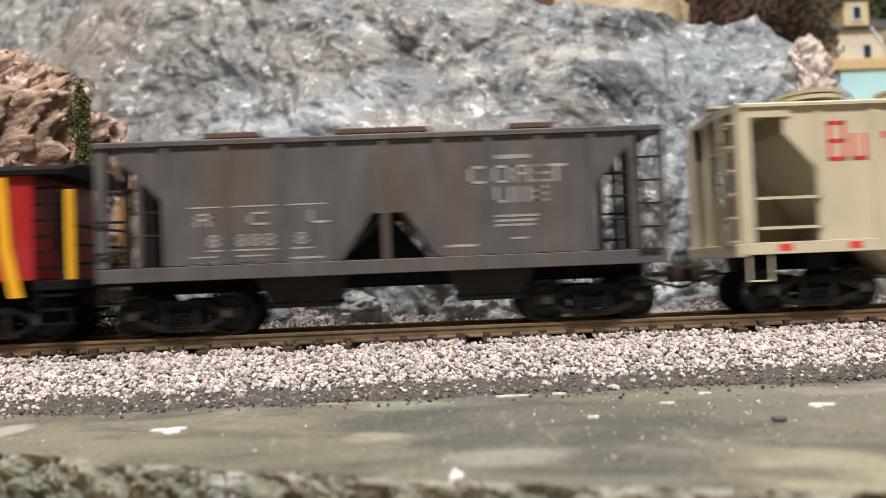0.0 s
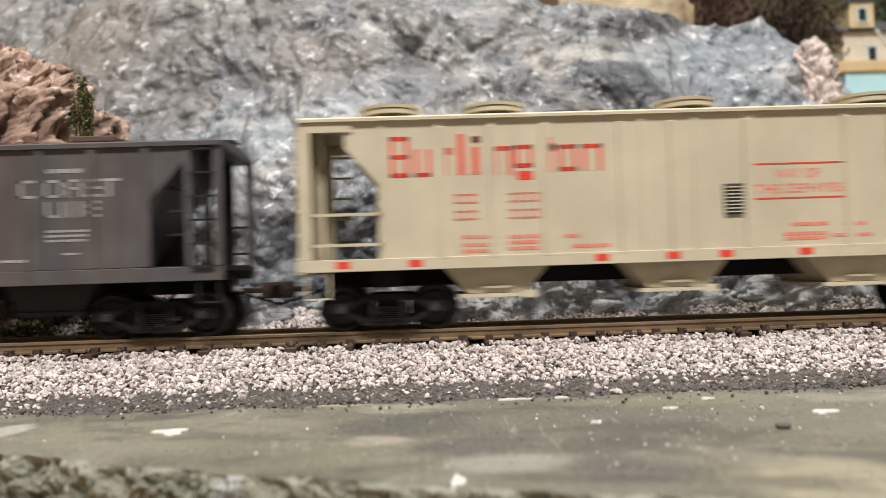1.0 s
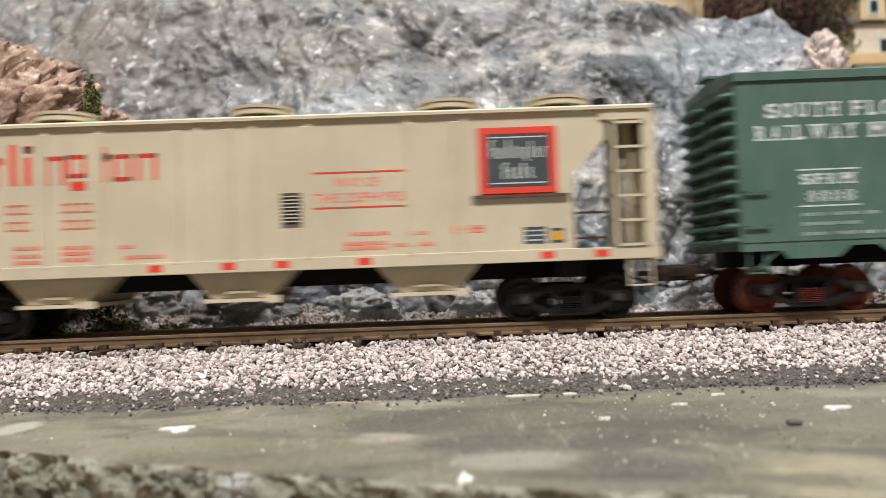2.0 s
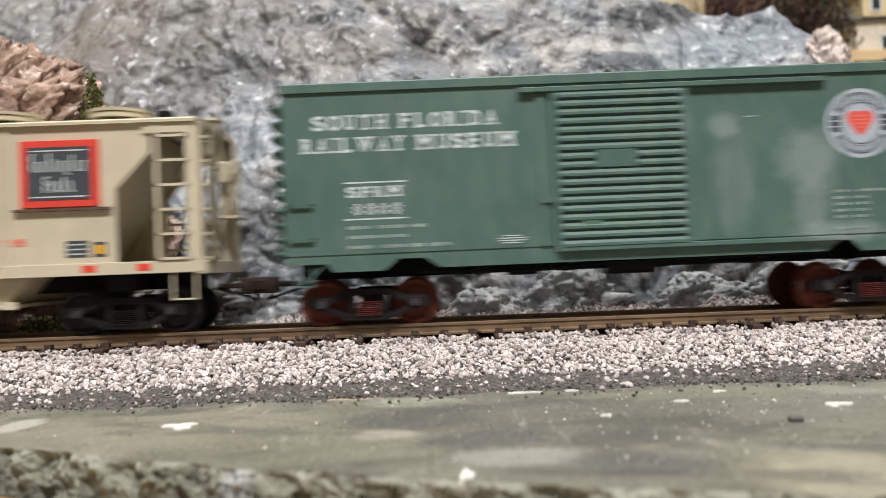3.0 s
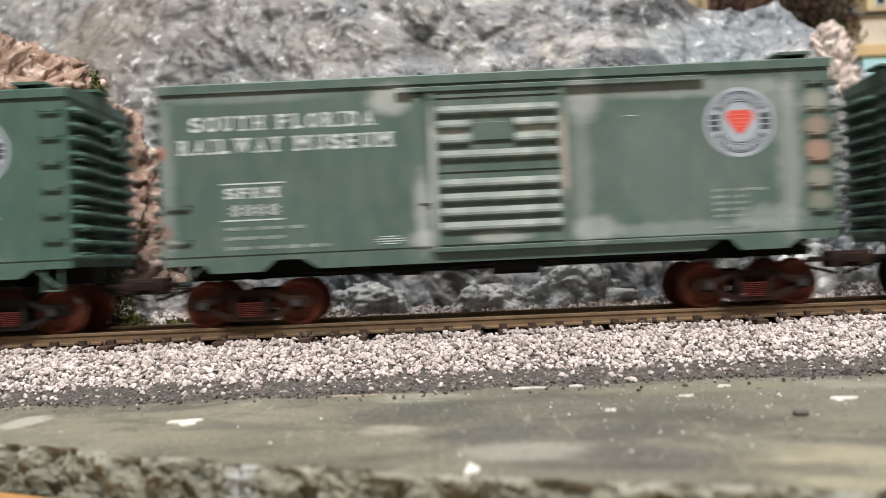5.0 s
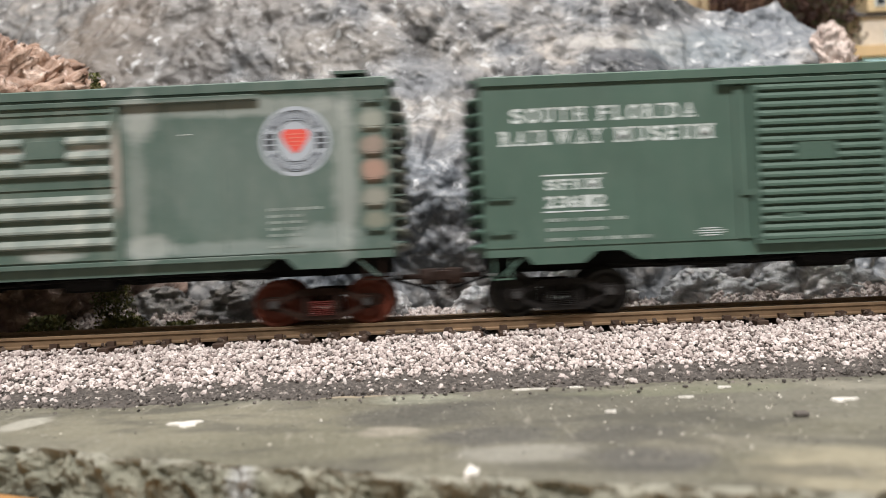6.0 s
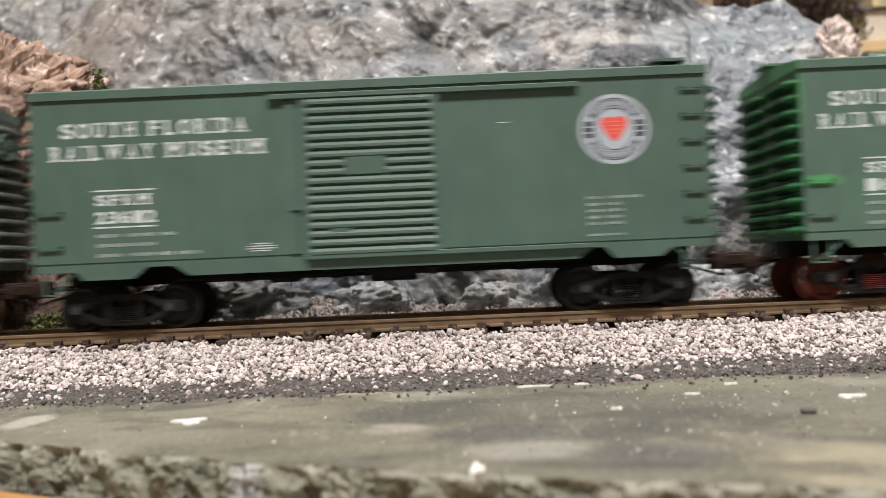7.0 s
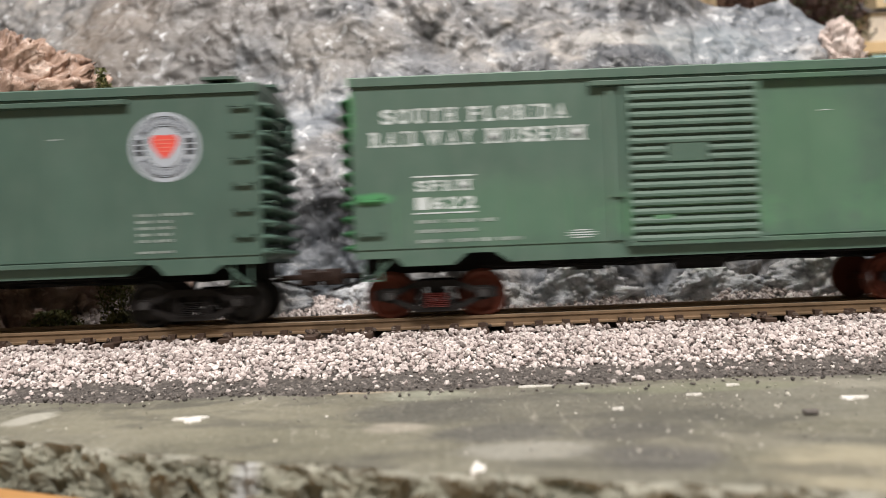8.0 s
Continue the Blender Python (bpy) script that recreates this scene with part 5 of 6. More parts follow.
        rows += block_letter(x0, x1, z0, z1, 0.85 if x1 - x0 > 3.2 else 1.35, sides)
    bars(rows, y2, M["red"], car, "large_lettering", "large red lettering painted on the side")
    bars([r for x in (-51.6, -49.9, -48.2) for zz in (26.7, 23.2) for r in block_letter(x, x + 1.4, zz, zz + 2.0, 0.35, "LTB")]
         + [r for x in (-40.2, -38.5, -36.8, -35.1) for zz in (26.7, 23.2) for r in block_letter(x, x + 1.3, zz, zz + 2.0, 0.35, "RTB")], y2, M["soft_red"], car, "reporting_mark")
    small = []
    for x0, x1, zs in ((-50.2, -44.6, (19.6, 17.9, 16.6)), (-40.4, -34.0, (19.4, 18.2, 16.9)), (-28.5, -25.4, (19.2,)), (-27.0, -19.0, (17.0,)), (20.0, 28.2, (20.2,)), (18.6, 27.6, (18.2, 17.2)), (31.6, 36.4, (20.0,)), (29.0, 37.4, (17.6,)), (41.2, 48.0, (20.8, 20.0))):
        for j, z in enumerate(zs):
            small += dashes(x0, x1, z, 0.7, int(abs(x0) * 10) + j)
    bars(small, y2, M["soft_red"], car, "small_print")
    letters("WAY OF", 16.8, 26.6, 30.1, 32.1, y2, M["soft_red"], car, bold=0.01)
    letters("THE ZEPHYRS", 12.4, 31.6, 26.9, 28.9, y2, M["soft_red"], car, bold=0.01)
    bars([(12.0, 31.8, 33.1, 33.4), (12.0, 31.8, 25.7, 26.0)], y2, M["red"], car, "rule")
    part("label_plate", boxed(56.4, 61.0, -W - 0.08, -W, 16.9, 20.4), M["badge_dark"], car, "small black label plate")
    bars(dashes(56.8, 60.6, 19.6, 0.3, 71) + dashes(56.8, 60.6, 18.6, 0.3, 72) + dashes(56.8, 60.6, 17.6, 0.3, 73), -W - 0.08, M["white"], car, "small_print")
    part("label_plate", boxed(62.0, 64.8, -W - 0.08, -W, 16.9, 20.0), M["badge_dark"], car)
    part("yellow_dot", boxed(62.5, 64.3, -W - 0.13, -W - 0.08, 17.5, 19.4), M["yellow"], car, "yellow spot on the black plate")
    for x in (-75.4, -60.2, -20.8, -5.6, 5.6, 22.8, 61.2, 72.6):
        part("red_marker", boxed(x - 1.5, x + 1.5, -W - 0.52, -W - 0.45, 13.7, 15.1), M["red"], car, "red square marker on the sill")
    for x, sg in ((-H, -1), (H, 1)):
        build_coupler(car, x, sg)
    for x in (-66.5, 66.5):
        build_truck(car, x, M["truck"], M["wheel_dark"])
    return car


def build_open_end_hopper(c0):
    car = thing("hopper_car", "dark grey weathered hopper car with rust streaks and white lettering", "hopper car", "", (c0, 0, 10))
    H, W, top, grey_p, iron = 60.3, 15.4, 40.6, M["acl"], M["acl_dark"]
    for y in (-W, W - 0.7):
        # side sheet in two halves round the triangular opening
        bm = bmesh.new()
        prism(bm, [(-56.0, 38.2), (-52.8, 35.4), (-45.6, 28.4), (-45.6, 15.4), (-9.2, 15.2), (-2.6, 25.0), (-2.6, top), (-56.0, top)], y, y + 0.7)
        prism(bm, [(53.2, 38.2), (53.2, top), (-2.5, top), (-2.5, 25.0), (4.6, 25.0), (11.0, 15.2), (45.4, 15.4), (45.4, 29.4)], y, y + 0.7)
        part("side_sheet", bm, grey_p, car)
    bm = bmesh.new()
    prism(bm, [(-54.5, 38.0), (-36.0, 14.5), (-13.0, 14.5), (0.5, 28), (14.0, 14.5), (36.0, 14.5), (52.5, 38.0), (52.5, top - 0.3), (-54.5, top - 0.3)], -W + 0.8, W - 0.8)
    part("hopper_body", bm, grey_p, car)
    # added black wedge: stands in for the shade inside the opening
    bm = bmesh.new()
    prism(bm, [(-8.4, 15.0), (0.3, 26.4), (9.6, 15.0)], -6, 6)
    part("opening_shade", bm, M["black"], car, "black wedge that darkens the opening")
    for y, sg in ((-W, -1), (W, 1)):
        for x in (-45.6, -33.0, -21.6, -10.6, 0.4, 11.9, 22.6, 33.4, 44.6):
            a, b2 = sorted((y, y + sg * 0.55))
            part("side_post", boxed(x - 0.75, x + 0.75, a, b2, 13.0 if abs(x - 0.4) < 1 else 15.4, top, 0.15), grey_p, car)
    for y, sg in ((-W, -1), (W, 1)):
        a, b2 = sorted((y - sg * 1.2, y + sg * 0.5))
        part("side_sill", boxed(-H, H, a, b2, 12.2, 15.2, 0.12), grey_p, car)
        for x0, x1 in ((-H, -H + 2.4), (H - 7.6, H - 6.2), (H - 1.6, H), (-H + 8.4, -H + 9.6)):
            part("end_post", boxed(x0, x1, a + 0.3, b2 - 0.2, 15.4, top), grey_p, car)
        xs = (H - 6.4, H - 1.4) if sg < 0 else (-H + 1.4, -H + 6.4)
        for k in range(6):
            rung(car, xs[0], xs[1], y, 15.0 + 4.95 * k, iron, r=0.22)
        xs = (-H + 0.4, -H + 5.6) if sg < 0 else (H - 5.6, H - 0.4)
        for z in (18.4, 25.0):
            rung(car, xs[0], xs[1], y, z, iron, "grab_iron")
        for x0 in (-H + 0.5, H - 5.5):
            stirrup(car, x0, x0 + 4.8, y * 0.985, 7.8, 12.6, iron)
    bm = bmesh.new()
    prism_x(bm, [(-W - 0.8, top), (W + 0.8, top), (W + 0.8, 41.5), (W, 41.9), (0, 43.0), (-W, 41.9), (-W - 0.8, 41.5)], -H, H)
    roof = part("roof", bm, grey_p, car)
    for x0, x1 in ((-38.5, -26.5), (-10.5, 10.3), (27.6, 37.6)):
        for y in (-8.5, 8.5):
            part("roof_hatch", boxed(x0, x1, y - 4.6, y + 4.6, 42.4, 43.7, 0.25), M["rust_hatch"], car, "rusty flat roof hatch")
    part("running_board", boxed(-H, H, -2.4, 2.4, 43.4, 43.9), iron, car)
    for sg in (-1, 1):
        bm = bmesh.new()
        for y in (-10, 0, 10):
            prism(bm, [(sg * 56.5, 14), (sg * 56.5, 41.5), (sg * 55.0, 41.5), (sg * 55.0, 14)], y - 0.8, y + 0.8)
        prism(bm, [(sg * 44, 15.4), (sg * 60, 15.4), (sg * 60, 14.2), (sg * 44, 14.2)], -W + 1, W - 1)
        for z in (22, 27, 32):
            tube(bm, (sg * 48.5, -12.5, z), (sg * 54.5, -12.5, z), 0.35, 6)
        part("end_frame", bm, iron, car)
    brake_wheel(car, -H - 1.2, -8.0, 32.0, iron, -1)
    for x in (-18.5, 22.5):
        bm = bmesh.new()
        prism(bm, [(x - 11, 14.6), (x + 11, 14.6), (x + 6.8, 6.6), (x - 6.8, 6.6)], -11.5, 11.5)
        chute = part("hopper_chute", bm, iron, car)
        part("gate_frame", boxed(x - 7.4, x + 7.4, -12, 12, 5.6, 6.5, 0.1), M["black"], chute)
    part("centre_sill", boxed(-H + 2, H - 2, -3, 3, 9.2, 13.4), M["black"], car)
    yl = -W - 0.56
    ys = -W - 0.04
    wh = M["faded_white"]
    bars([(-41.0, -34.4, 27.3, 27.6), (-31.6, -22.6, 27.3, 27.6), (-20.2, -12.2, 27.3, 27.6)], ys, wh, car, "rule")
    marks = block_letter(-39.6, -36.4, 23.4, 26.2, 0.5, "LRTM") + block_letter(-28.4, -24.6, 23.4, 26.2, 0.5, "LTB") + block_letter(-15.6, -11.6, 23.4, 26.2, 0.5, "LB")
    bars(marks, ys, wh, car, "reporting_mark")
    nums = []
    for x in (-37.0, -31.0, -28.2, -25.4, -18.6):
        nums += block_letter(x, x + 2.2, 19.0, 21.6, 0.45, "LRTBM")
    bars(nums + [(-37.6, -34.0, 18.1, 18.4), (-31.8, -22.6, 18.1, 18.4), (-19.6, -15.0, 18.1, 18.4)], ys, wh, car, "road_mark")
    bars(dashes(-40.6, -35.4, 17.0, 0.35, 81) + dashes(-40.6, -35.4, 15.9, 0.35, 82) + dashes(-40.6, -36.2, 15.9, 0.4, 83) + dashes(-31.0, -24.0, 17.0, 0.35, 84) + dashes(-31.0, -24.0, 15.9, 0.35, 85) + dashes(-31.0, -24.6, 15.9, 0.4, 86) + dashes(-19.6, -12.8, 16.2, 0.5, 87), ys, wh, car, "small_print")
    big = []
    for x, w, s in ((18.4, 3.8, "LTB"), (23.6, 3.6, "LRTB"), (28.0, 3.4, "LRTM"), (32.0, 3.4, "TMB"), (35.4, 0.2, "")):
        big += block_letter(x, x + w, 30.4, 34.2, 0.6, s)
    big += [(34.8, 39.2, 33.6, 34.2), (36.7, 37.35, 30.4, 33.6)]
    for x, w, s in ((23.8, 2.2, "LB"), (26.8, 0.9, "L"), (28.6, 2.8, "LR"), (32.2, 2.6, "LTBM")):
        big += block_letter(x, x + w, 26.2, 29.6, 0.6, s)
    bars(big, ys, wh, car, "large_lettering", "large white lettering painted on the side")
    bars(dashes(24.2, 31.4, 36.0, 0.9, 91, 0.3) + dashes(23.8, 33.6, 23.4, 0.5, 92) + dashes(23.8, 33.6, 22.4, 0.5, 93) + dashes(23.8, 32.0, 21.4, 0.5, 94) + dashes(27.2, 30.4, 18.6, 0.5, 95) + dashes(13.0, 19.6, 17.4, 0.6, 96), ys, wh, car, "small_print")
    for x, sg in ((-H, -1), (H, 1)):
        build_coupler(car, x, sg)
    for x in (-44.5, 44.5):
        build_truck(car, x, M["truck"], M["wheel_dark"])
    return car


def build_caboose(c0):
    car = thing("caboose", "red caboose with black roof and yellow grab rails", "caboose", "", (c0, 0, 10))
    H, W = 40.5, 15.2
    part("body", boxed(-H, H, -W, W, 13.5, 36.0, 0.3), M["caboose"], car)
    bm = bmesh.new()
    prism_x(bm, [(-W - 1.4, 35.6), (W + 1.4, 35.6), (W + 1.4, 36.6), (9, 38.6), (0, 39.2), (-9, 38.6), (-W - 1.4, 36.6)], -48, 48)
    part("roof", bm, M["black"], car, "black overhanging roof")
    part("cupola", boxed(-12, 12, -10, 10, 38.0, 49.0, 0.4), M["caboose"], car)
    part("cupola_roof", boxed(-14, 14, -12, 12, 49.0, 50.6, 0.4), M["black"], car)
    for sg in (-1, 1):
        for x in (-22, 22):
            y0, y1 = sorted((sg * W, sg * (W + 0.2)))
            w = part("window", boxed(x - 3.6, x + 3.6, y0, y1, 22, 32, 0.05), M["badge_dark"], car, "dark window pane")
        part("end_door", boxed(*sorted((sg * H, sg * (H + 0.3))), -4, 4, 13.6, 33.0), M["badge_dark"], car)
        part("platform", boxed(*sorted((sg * H, sg * 49)), -W, W, 11.4, 13.5, 0.2), M["black"], car)
        for y in (-W, W):
            bm = bmesh.new()
            sy = -1 if y < 0 else 1
            # rail that slants from the eave to the step
            prism(bm, [(sg * 35.6, 35.4), (sg * 33.4, 35.4), (sg * 34.2, 20.0), (sg * 36.0, 10.0), (sg * 38.6, 10.0), (sg * 36.4, 20.4)], min(y + sy * 0.3, y + sy * 1.1), max(y + sy * 0.3, y + sy * 1.1))
            part("grab_rail", bm, M["yellow"], car, "yellow grab rail")
            part("corner_post", boxed(*sorted((sg * 47.2, sg * 48.8)), y * 0.94 - 0.6, y * 0.94 + 0.6, 13.4, 32.5, 0.15), M["yellow"], car, "yellow platform post")
            bm = bmesh.new()
            for k in range(3):
                box(bm, *sorted((sg * 41.5, sg * 48)), y * 0.9 - 1.5, y * 0.9 + 1.5, 4.0 + 3 * k, 4.6 + 3 * k)
            box(bm, *sorted((sg * 41.2, sg * 41.7)), y * 0.9 - 1.5, y * 0.9 + 1.5, 4.0, 12)
            part("step", bm, M["black"], car)
        bm = bmesh.new()
        for z in (17, 21, 25):
            tube(bm, (sg * 48.4, -13.5, z), (sg * 48.4, 13.5, z), 0.35, 6)
        part("end_railing", bm, M["black"], car)
        for k in range(6):
            rung(car, *sorted((sg * 40.6, sg * 46.0)), -W + 1.2, 16 + 3.4 * k, M["black"], "end_rung", 0.3, 0.6)
    part("underframe", boxed(-H, H, -4, 4, 8.8, 13.5, 0.2), M["black"], car)
    part("battery_box", boxed(-10, 10, -W + 1, W - 1, 7.0, 13.5, 0.3), M["black"], car)
    for x, sg in ((-49, -1), (49, 1)):
        bm = bmesh.new()
        box(bm, *sorted((x - sg * 3, x + sg * 5)), -1.2, 1.2, 8.6, 10.6)
        part("coupler", bm, M["coupler"], car)
    for x in (-29.5, 29.5):
        build_truck(car, x, M["truck"], M["wheel_dark"])
    return car


CARS = [
    (build_caboose(-122.0), -122.0),
    (build_open_end_hopper(-8.0), -8.0),
    (build_covered_hopper(152.85), 152.85),
    (build_boxcar(326.1, M["green_dusty"], "green box car with dusty side and rust-red wheels", M["truck"], M["wheel_rust"], rusty=False, lift=0.85, lean=-0.28), 326.1),
    (build_boxcar(487.3, M["green_worn"], "heavily weathered green box car with whitened door and ladder", M["rust_truck"], M["wheel_rust"], "ribbed", rusty=True, end_paint=M["worn_end"], lift=0.85, lean=-0.28), 487.3),
    (build_boxcar(648.4, M["green_clean"], "clean dark green box car with black wheels", M["truck"], M["wheel_dark"], number="23612"), 648.4),
    (build_boxcar(809.8, M["green_bright"], "green box car with bright green touched-up paint patches", M["truck"], M["wheel_rust"], number="1622", end_paint=M["bright_end"]), 809.8),
]
# how far the train has rolled, mm, by seconds
RUN = [(0.0, 0.0), (0.5, -47.6), (1.0, -94.8), (1.5, -142.1), (3.0, -286.2), (3.5, -333.6), (4.0, -380.7), (4.5, -427.4), (6.0, -567.6), (6.5, -615.2), (7.0, -662.8), (7.5, -710.2), (8.0, -757.6)]


# ---- behind and around the cliff ----
def leaf_clump(name, places, leaf, material, seed, label, category):
    """Many small crossed leaves about the given stems (x, y, z, radius, height)."""
    rs = np.random.RandomState(seed)
    vs, fs = [], []
    for x, y, z, r, h, n in places:
        for _ in range(n):
            a, q = rs.uniform(0, 2 * math.pi), rs.uniform(0, 1) ** 0.5
            zz = rs.uniform(0, 1)
            rad = r * q * (0.5 + 0.6 * math.sin(math.pi * min(1, zz + 0.15)))
            p = np.array([x + rad * math.cos(a), y + rad * math.sin(a), z + h * zz])
            u, w = rs.normal(size=3), rs.normal(size=3)
            u, w = u / np.linalg.norm(u) * leaf * rs.uniform(0.5, 1.2), w / np.linalg.norm(w) * leaf * rs.uniform(0.4, 0.9)
            k = len(vs)
            vs += [p - u, p + w, p + u, p - w * 0.7]
            fs.append((k, k + 1, k + 2, k + 3))
    me = bpy.data.meshes.new(name)
    me.from_pydata((np.array(vs) * MM).tolist(), [], fs)
    me.materials.append(material)
    return me


def leaf_material(name, a, b2, c):
    m, nt, b = nodes(name)
    geo = nt.nodes.new("ShaderNodeNewGeometry")
    link(nt, ramp(nt, geo.outputs["Random Per Island"], [(0, a), (0.6, b2), (1, c)]), b.inputs["Base Color"])
    b.inputs["Roughness"].default_value = 0.8
    return m


M["moss"] = leaf_material("olive_moss", (0.045, 0.055, 0.016), (0.10, 0.11, 0.03), (0.2, 0.18, 0.06))
M["foliage"] = leaf_material("dark_foliage", (0.02, 0.035, 0.012), (0.045, 0.07, 0.02), (0.09, 0.10, 0.04))
M["autumn"] = leaf_material("brown_red_foliage", (0.02, 0.008, 0.006), (0.045, 0.017, 0.012), (0.075, 0.036, 0.024))
tagged(new("shrub", leaf_clump("shrub", [(-86, 21, 5, 3.6, 66, 4200), (-87, 21, 58, 2.6, 17, 900), (-83, 21, 5, 4, 22, 1800)], 0.55, M["moss"], 2, "", "")), "tall thin olive moss shrub growing beside the brown rock", "shrub")
tagged(new("low_moss", leaf_clump("low_moss", [(-80, 18, 5, 9, 7, 900), (-100, 19, 5, 8, 8, 900), (-122, 18, 5, 12, 6, 800), (-68, 24, 5, 7, 5, 500)], 0.9, M["moss"], 3, "", "")), "low olive moss along the foot of the rock", "moss", kind="stuff")


def small_tree(x, y, z, h, r, mat, label, seed):
    tree = thing("tree", label, "tree", "", (x, y, z))
    bm = bmesh.new()
    tube(bm, (0, 0, 0), (0, 0, h * 0.8), r * 0.12, 8, r * 0.04)
    rs = random.Random(seed)
    for k in range(9):
        a, zz = k * 2.4, h * (0.25 + 0.06 * k)
        tube(bm, (0, 0, zz), (r * 0.7 * math.cos(a), r * 0.7 * math.sin(a), zz + h * 0.12), r * 0.035, 6, r * 0.015)
    part("trunk", bm, M["tie"], tree)
    cl = []
    for k in range(26):
        a, zz = rs.uniform(0, 6.28), rs.uniform(0.3, 1.0)
        rr = r * rs.uniform(0.15, 0.8) * (1.15 - 0.6 * zz)
        cl.append((rr * math.cos(a), rr * math.sin(a), h * zz - h * 0.06, r * 0.36, h * 0.16, 150))
    c = new("crown", leaf_clump("crown", cl, r * 0.05, mat, seed, "", ""))
    c.parent = tree
    return tree


for k, (x, y, h, r, mt) in enumerate(((150, 240, 150, 34, "autumn"), (178, 262, 165, 38, "autumn"), (208, 245, 140, 34, "autumn"), (238, 300, 165, 40, "foliage"), (330, 345, 190, 50, "foliage"), (286, 380, 200, 50, "foliage"), (120, 285, 160, 30, "autumn"))):
    small_tree(x, y, 20, h, r, M[mt], "dark model tree with sparse foliage behind the cliff" if mt == "foliage" else "brown-red model tree behind the cliff", 20 + k)

M["stone_wall"] = plain("cream_stone_wall", (0.68, 0.63, 0.55), 0.8, vary=0.2)
M["tan_wall"] = plain("tan_gable_wall", (0.62, 0.51, 0.32), 0.7, vary=0.15)
M["shingle"] = plain("dark_shingle_roof", (0.06, 0.06, 0.065), 0.8, vary=0.3)
M["glass_dark"] = plain("dark_window_glass", (0.03, 0.04, 0.05), 0.12, vary=0.2, relief=0)
M["sky_blue"] = plain("pale_blue_pool_wall", (0.50, 0.84, 0.97), 0.5, vary=0.08)
M["plywood"] = plain("pale_plywood_edge", (0.62, 0.47, 0.27), 0.6, vary=0.2, scale=100)

house = thing("model_house", "small cream model house with dark roof and tan gable", "house", "", (306, 300, 139.6))
part("wall", boxed(-37, 40, 0, 50, 0, 26, 0.4), M["stone_wall"], house)
bm = bmesh.new()
prism_x(bm, [(-3, 25.5), (53, 25.5), (25, 40)], -40, 44)
part("roof", bm, M["shingle"], house)
part("gable", boxed(-33, -17, -2.0, 12, 28, 44, 0.3), M["tan_wall"], house, "tan dormer gable")
bm = bmesh.new()
prism(bm, [(-35, 44), (-15, 44), (-25, 52)], -3, 14)
part("gable_roof", bm, M["shingle"], house)
for x0, z0, w, h in ((-28.5, 31, 7, 10), (-22, 5, 7, 12), (2, 5, 9, 14), (22, 5, 9, 14)):
    y0 = -2.3 if z0 > 20 else -0.3
    win = part("window", boxed(x0, x0 + w, y0 - 0.5, y0 + 0.6, z0, z0 + h, 0.1), M["white"], house, "arched white-framed window")
    part("pane", boxed(x0 + 1.2, x0 + w - 1.2, y0 - 0.8, y0 - 0.4, z0 + 1.2, z0 + h - 1.2), M["glass_dark"], win)
bm = bmesh.new()
for x in (-4, 12, 30):
    tube(bm, (x, -14, 0), (x, -14, 24), 0.9, 8)
part("porch_post", bm, M["white"], house)
part("porch_roof", boxed(-8, 44, -17, 0, 21, 23.5, 0.3), M["stone_wall"], house)
pole = thing("flag_pole", "thin white leaning pole in front of the house", "pole", "", (290, 282, 139.6))
bm = bmesh.new()
tube(bm, (-10, 0, 22), (3, 0, 0), 0.9, 8)
part("pole", bm, M["white"], pole)
shelf = tagged(part("plywood_terrace", boxed(248, 520, 270, 520, 132.9, 139.6, 0.5), M["plywood"]), "pale plywood terrace under the model house", "terrace")
tagged(part("blue_panel", boxed(254, 520, 272, 300, 60, 132.8, 0.5), M["sky_blue"]), "pale blue painted panel below the plywood terrace", "panel")
boulder("grey_rock", 246, 268, 9, 8, 70, M["rock"], "dark grey rock beside the blue panel", 4.0, 2.6, 60.0, n=60)

# white paint chips and specks on the painted ground
M["chip"] = plain("white_paint_chip", (0.75, 0.74, 0.70), 0.6, vary=0.1)
rs = random.Random(11)
for x, y, rx, ry in ((-38.7, -61.9, 2.2, 1.6), (2.6, -94.1, 0.75, 1.9), (58, -64.3, 1.8, 1.0), (14, -44.5, 2.6, 0.4), (22.5, -43.8, 1.2, 0.4), (46, -50, 1.2, 0.4), (37.5, -57.5, 1.0, 0.4), (24, -66, 0.9, 0.5)):
    bm = bmesh.new()
    n = 18
    prof = [1 + 0.35 * math.sin(3 * a + x) + 0.25 * rs.uniform(-1, 1) for a in [2 * math.pi * k / n for k in range(n)]]
    lo = [bm.verts.new((rx * prof[k] * math.cos(2 * math.pi * k / n), ry * prof[k] * math.sin(2 * math.pi * k / n), -0.4)) for k in range(n)]
    hi = [bm.verts.new((v.co.x * 0.85, v.co.y * 0.85, 0.28)) for v in lo]
    bm.faces.new(hi)
    for k in range(n):
        bm.faces.new((lo[k], lo[(k + 1) % n], hi[(k + 1) % n], hi[k]))
    z = ground_z(x, y)
    tagged(part("paint_chip", bm, M["chip"], at=(x, y, z)), "flat white paint chip stuck to the green ground", "paint chip", "paint chips on the ground")


def speck_place(rs):
    x = rs.uniform(-110, 110) if rs.uniform() < 0.35 else rs.normal(40, 24)
    y0 = edge_y(x)
    y = y0 + 2 + (-42 - y0) * rs.uniform(0, 1) ** 0.8
    z = ground_z(x, y)
    return np.array([x, y, z + 0.02])


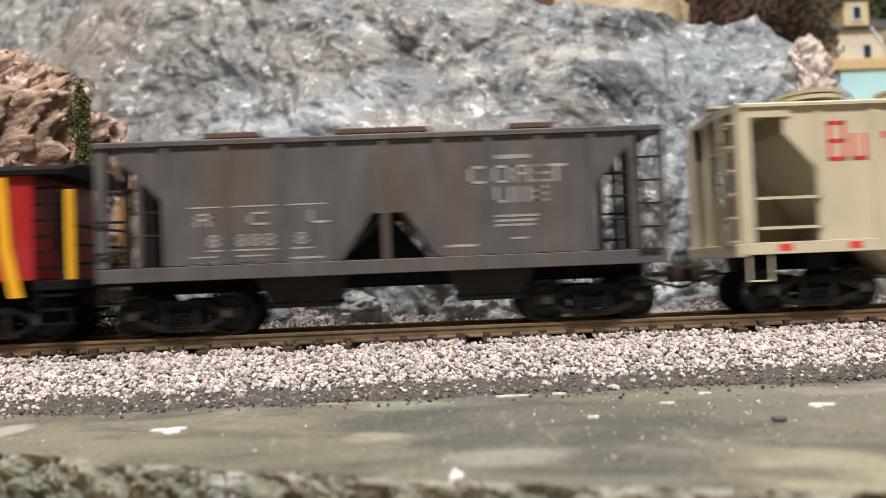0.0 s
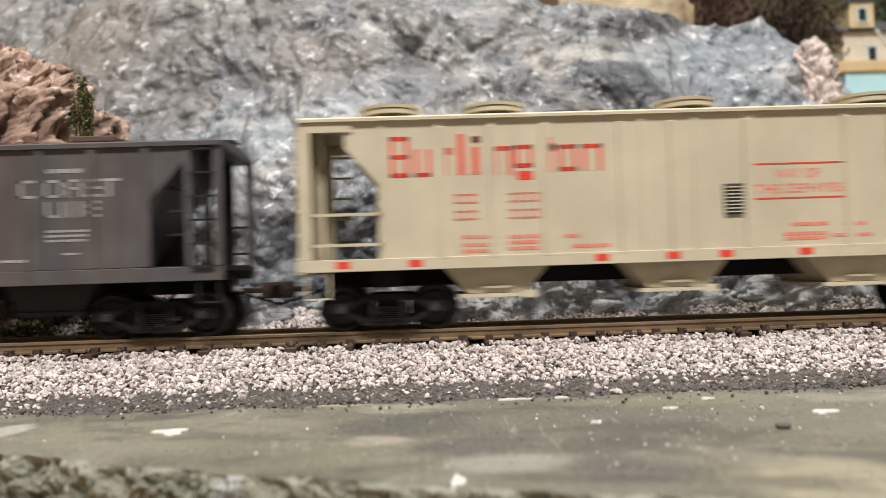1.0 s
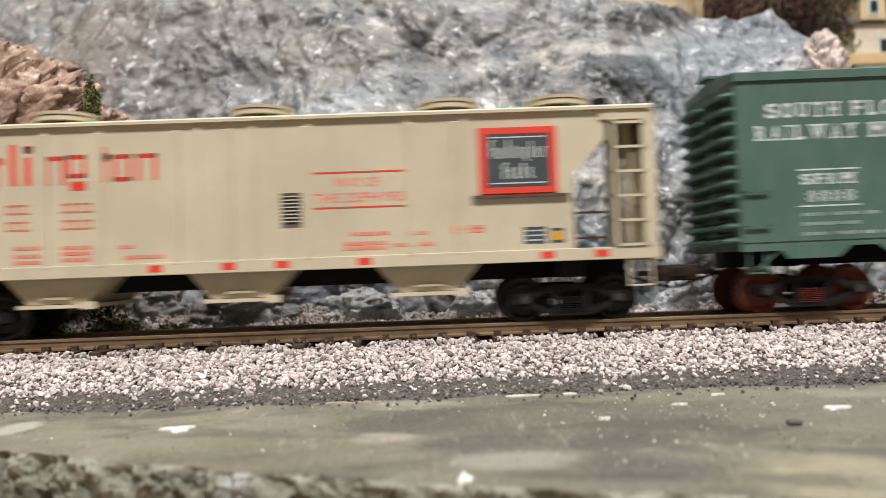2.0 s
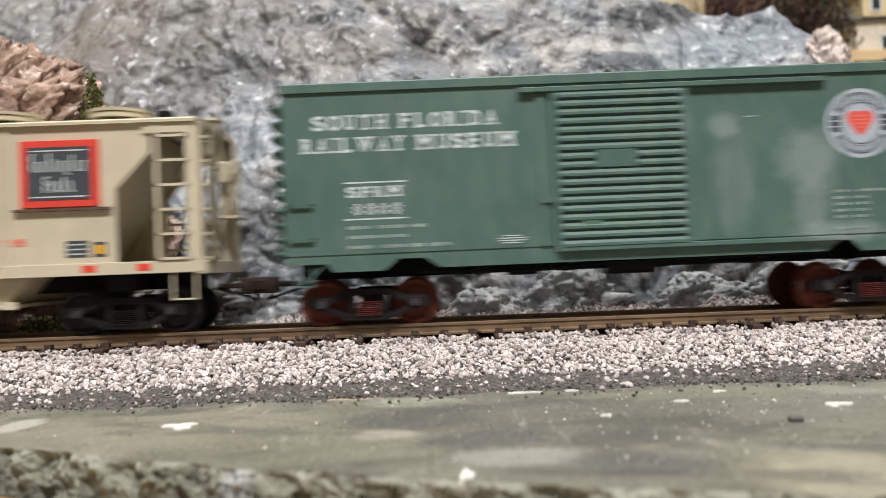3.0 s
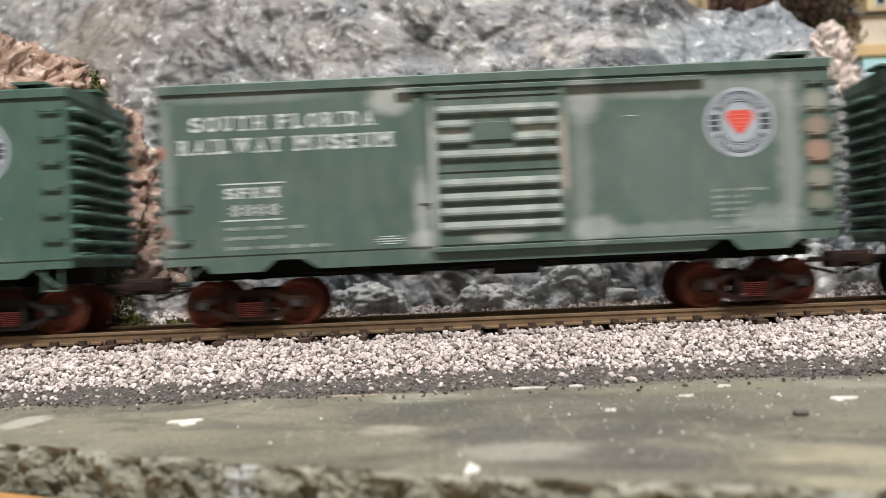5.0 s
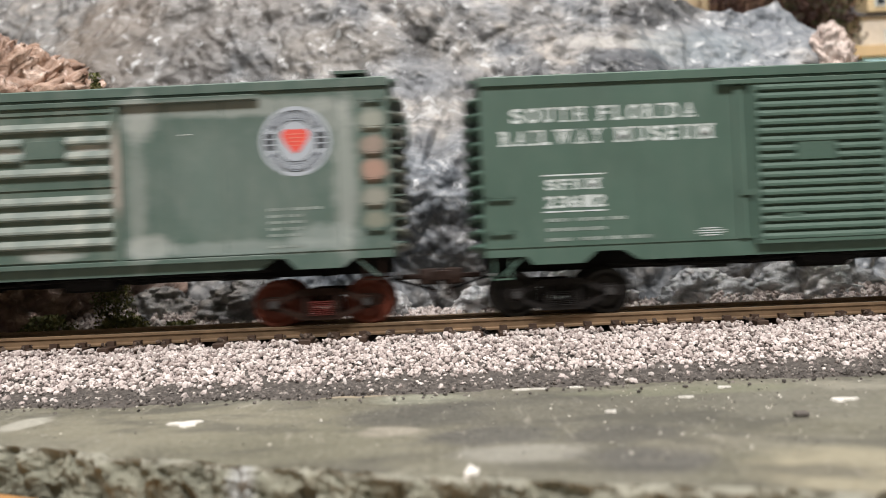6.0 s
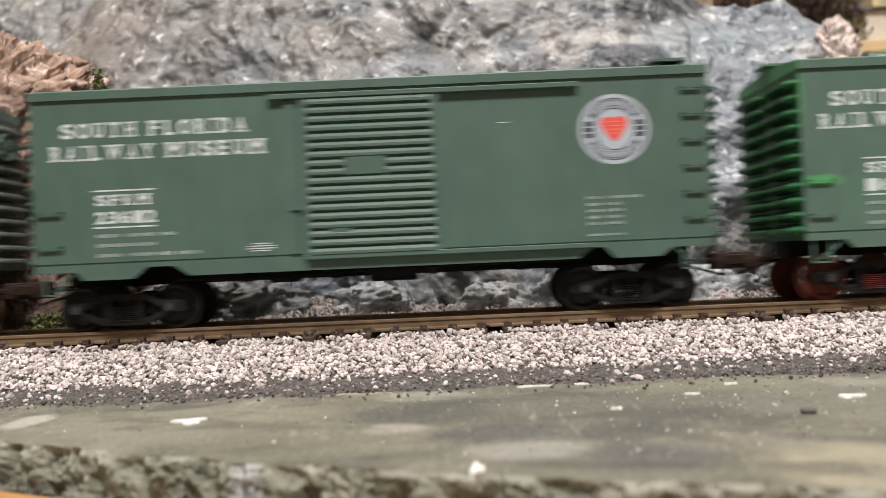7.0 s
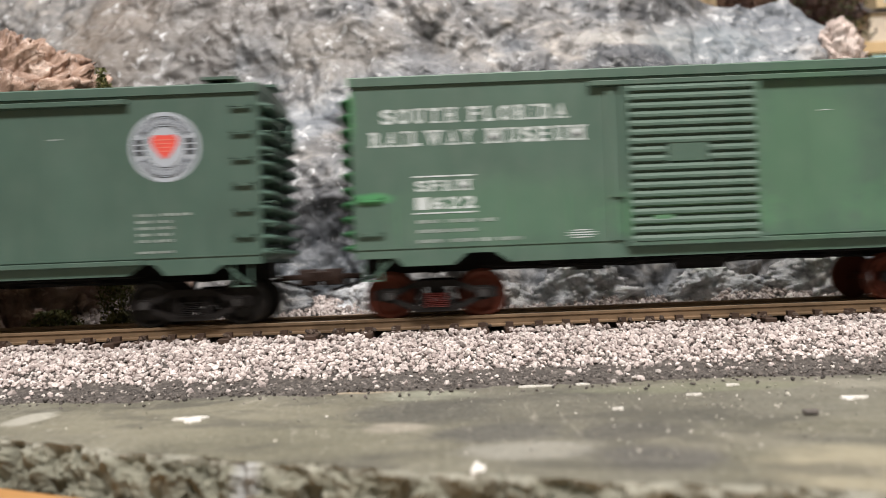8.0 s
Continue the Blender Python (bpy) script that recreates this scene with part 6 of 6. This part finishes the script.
M["speck"] = stone_material("pale_specks", [(0.0, (0.75, 0.73, 0.68)), (0.6, (0.6, 0.58, 0.5)), (0.75, (0.08, 0.08, 0.07)), (1.0, (0.05, 0.05, 0.045))])
tagged(stones("specks", 380, speck_place, 0.36, M["speck"], 12, 0.4), "tiny white and dark specks scattered on the painted ground", "specks", kind="stuff")
tagged(part("dark_pebble", boxed(-1.0, 1.0, -0.6, 0.6, 0, 0.7, 0.3), M["grit"], at=(47.5, -74.0, 0)), "small dark pebble on the painted ground", "pebble")

# wooden fascia in front of the broken edge
bm = bmesh.new()
rings = []
for k in range(-100, 101):
    x = 10.0 * k
    c = max(-90.0, min(60.0, x))
    y = -95.6 - 0.34 * c + 0.001 * c * c - 3.9
    rings.append([bm.verts.new((x, y + a, z)) for a, z in ((0, -70), (0, -5.4), (-0.6, -4.9), (-13.4, -4.9), (-14, -5.4), (-14, -70))])
for p, q in zip(rings, rings[1:]):
    for k in range(6):
        bm.faces.new((p[k], q[k], q[(k + 1) % 6], p[(k + 1) % 6]))
bmesh.ops.recalc_face_normals(bm, faces=bm.faces[:])
tagged(part("fascia_board", bm, M["wood"]), "orange varnished wooden fascia board along the layout edge", "fascia board", kind="structure")

# layout table and the room around it
M["wall_paint"] = plain("beige_room_wall", (0.42, 0.37, 0.30), 0.8, vary=0.12, scale=12, relief=0.05)
M["ceiling_paint"] = plain("white_ceiling", (0.75, 0.74, 0.71), 0.8, vary=0.05, scale=12, relief=0.05)
M["carpet"] = plain("brown_carpet", (0.12, 0.10, 0.08), 0.95, vary=0.3, scale=60)
M["backdrop"] = plain("brown_mottled_backdrop", (0.12, 0.075, 0.05), 0.85, vary=0.5, scale=18, relief=0.05)


def wall(name, x0, x1, y0, y1, z0, z1, mat, label):
    bm = bmesh.new()
    box(bm, x0, x1, y0, y1, z0, z1)
    return tagged(part(name, bm, mat), label, "wall", kind="structure")


wall("layout_base", -1000, 1000, -60, 890, -1000, -1.2, M["plywood"], "plywood base of the model railway layout")
wall("wall_north", -2000, 2000, 900, 980, -1000, 1300, M["backdrop"], "dark brown mottled backdrop wall behind the layout")
wall("wall_south", -2000, 2000, -2080, -2000, -1000, 1300, M["wall_paint"], "plain beige room wall")
wall("wall_west", -2080, -2000, -2000, 900, -1000, 1300, M["wall_paint"], "plain beige room wall")
wall("wall_east", 2000, 2080, -2000, 900, -1000, 1300, M["wall_paint"], "plain beige room wall")
wall("ceiling", -2000, 2000, -2000, 900, 1300, 1380, M["ceiling_paint"], "white painted ceiling")
wall("floor", -2000, 2000, -2000, 900, -1080, -1000, M["carpet"], "brown carpet floor")


def motions():
    for car, c0 in CARS:
        walk(car, [(t, pose((c0 + s) * MM, 0, 10 * MM)) for t, s in RUN])
    ts, ss = [r[0] for r in RUN], [r[1] for r in RUN]
    for ws, x in SPIN:
        rows = []
        for k in range(121):
            t = k / 15
            turn = math.degrees(float(np.interp(t, ts, ss)) / WHEEL_R)
            rows.append((t, pose(x * MM, 0, WHEEL_R * MM, 0, turn % 360, 0)))
        walk(ws, rows)


motions()
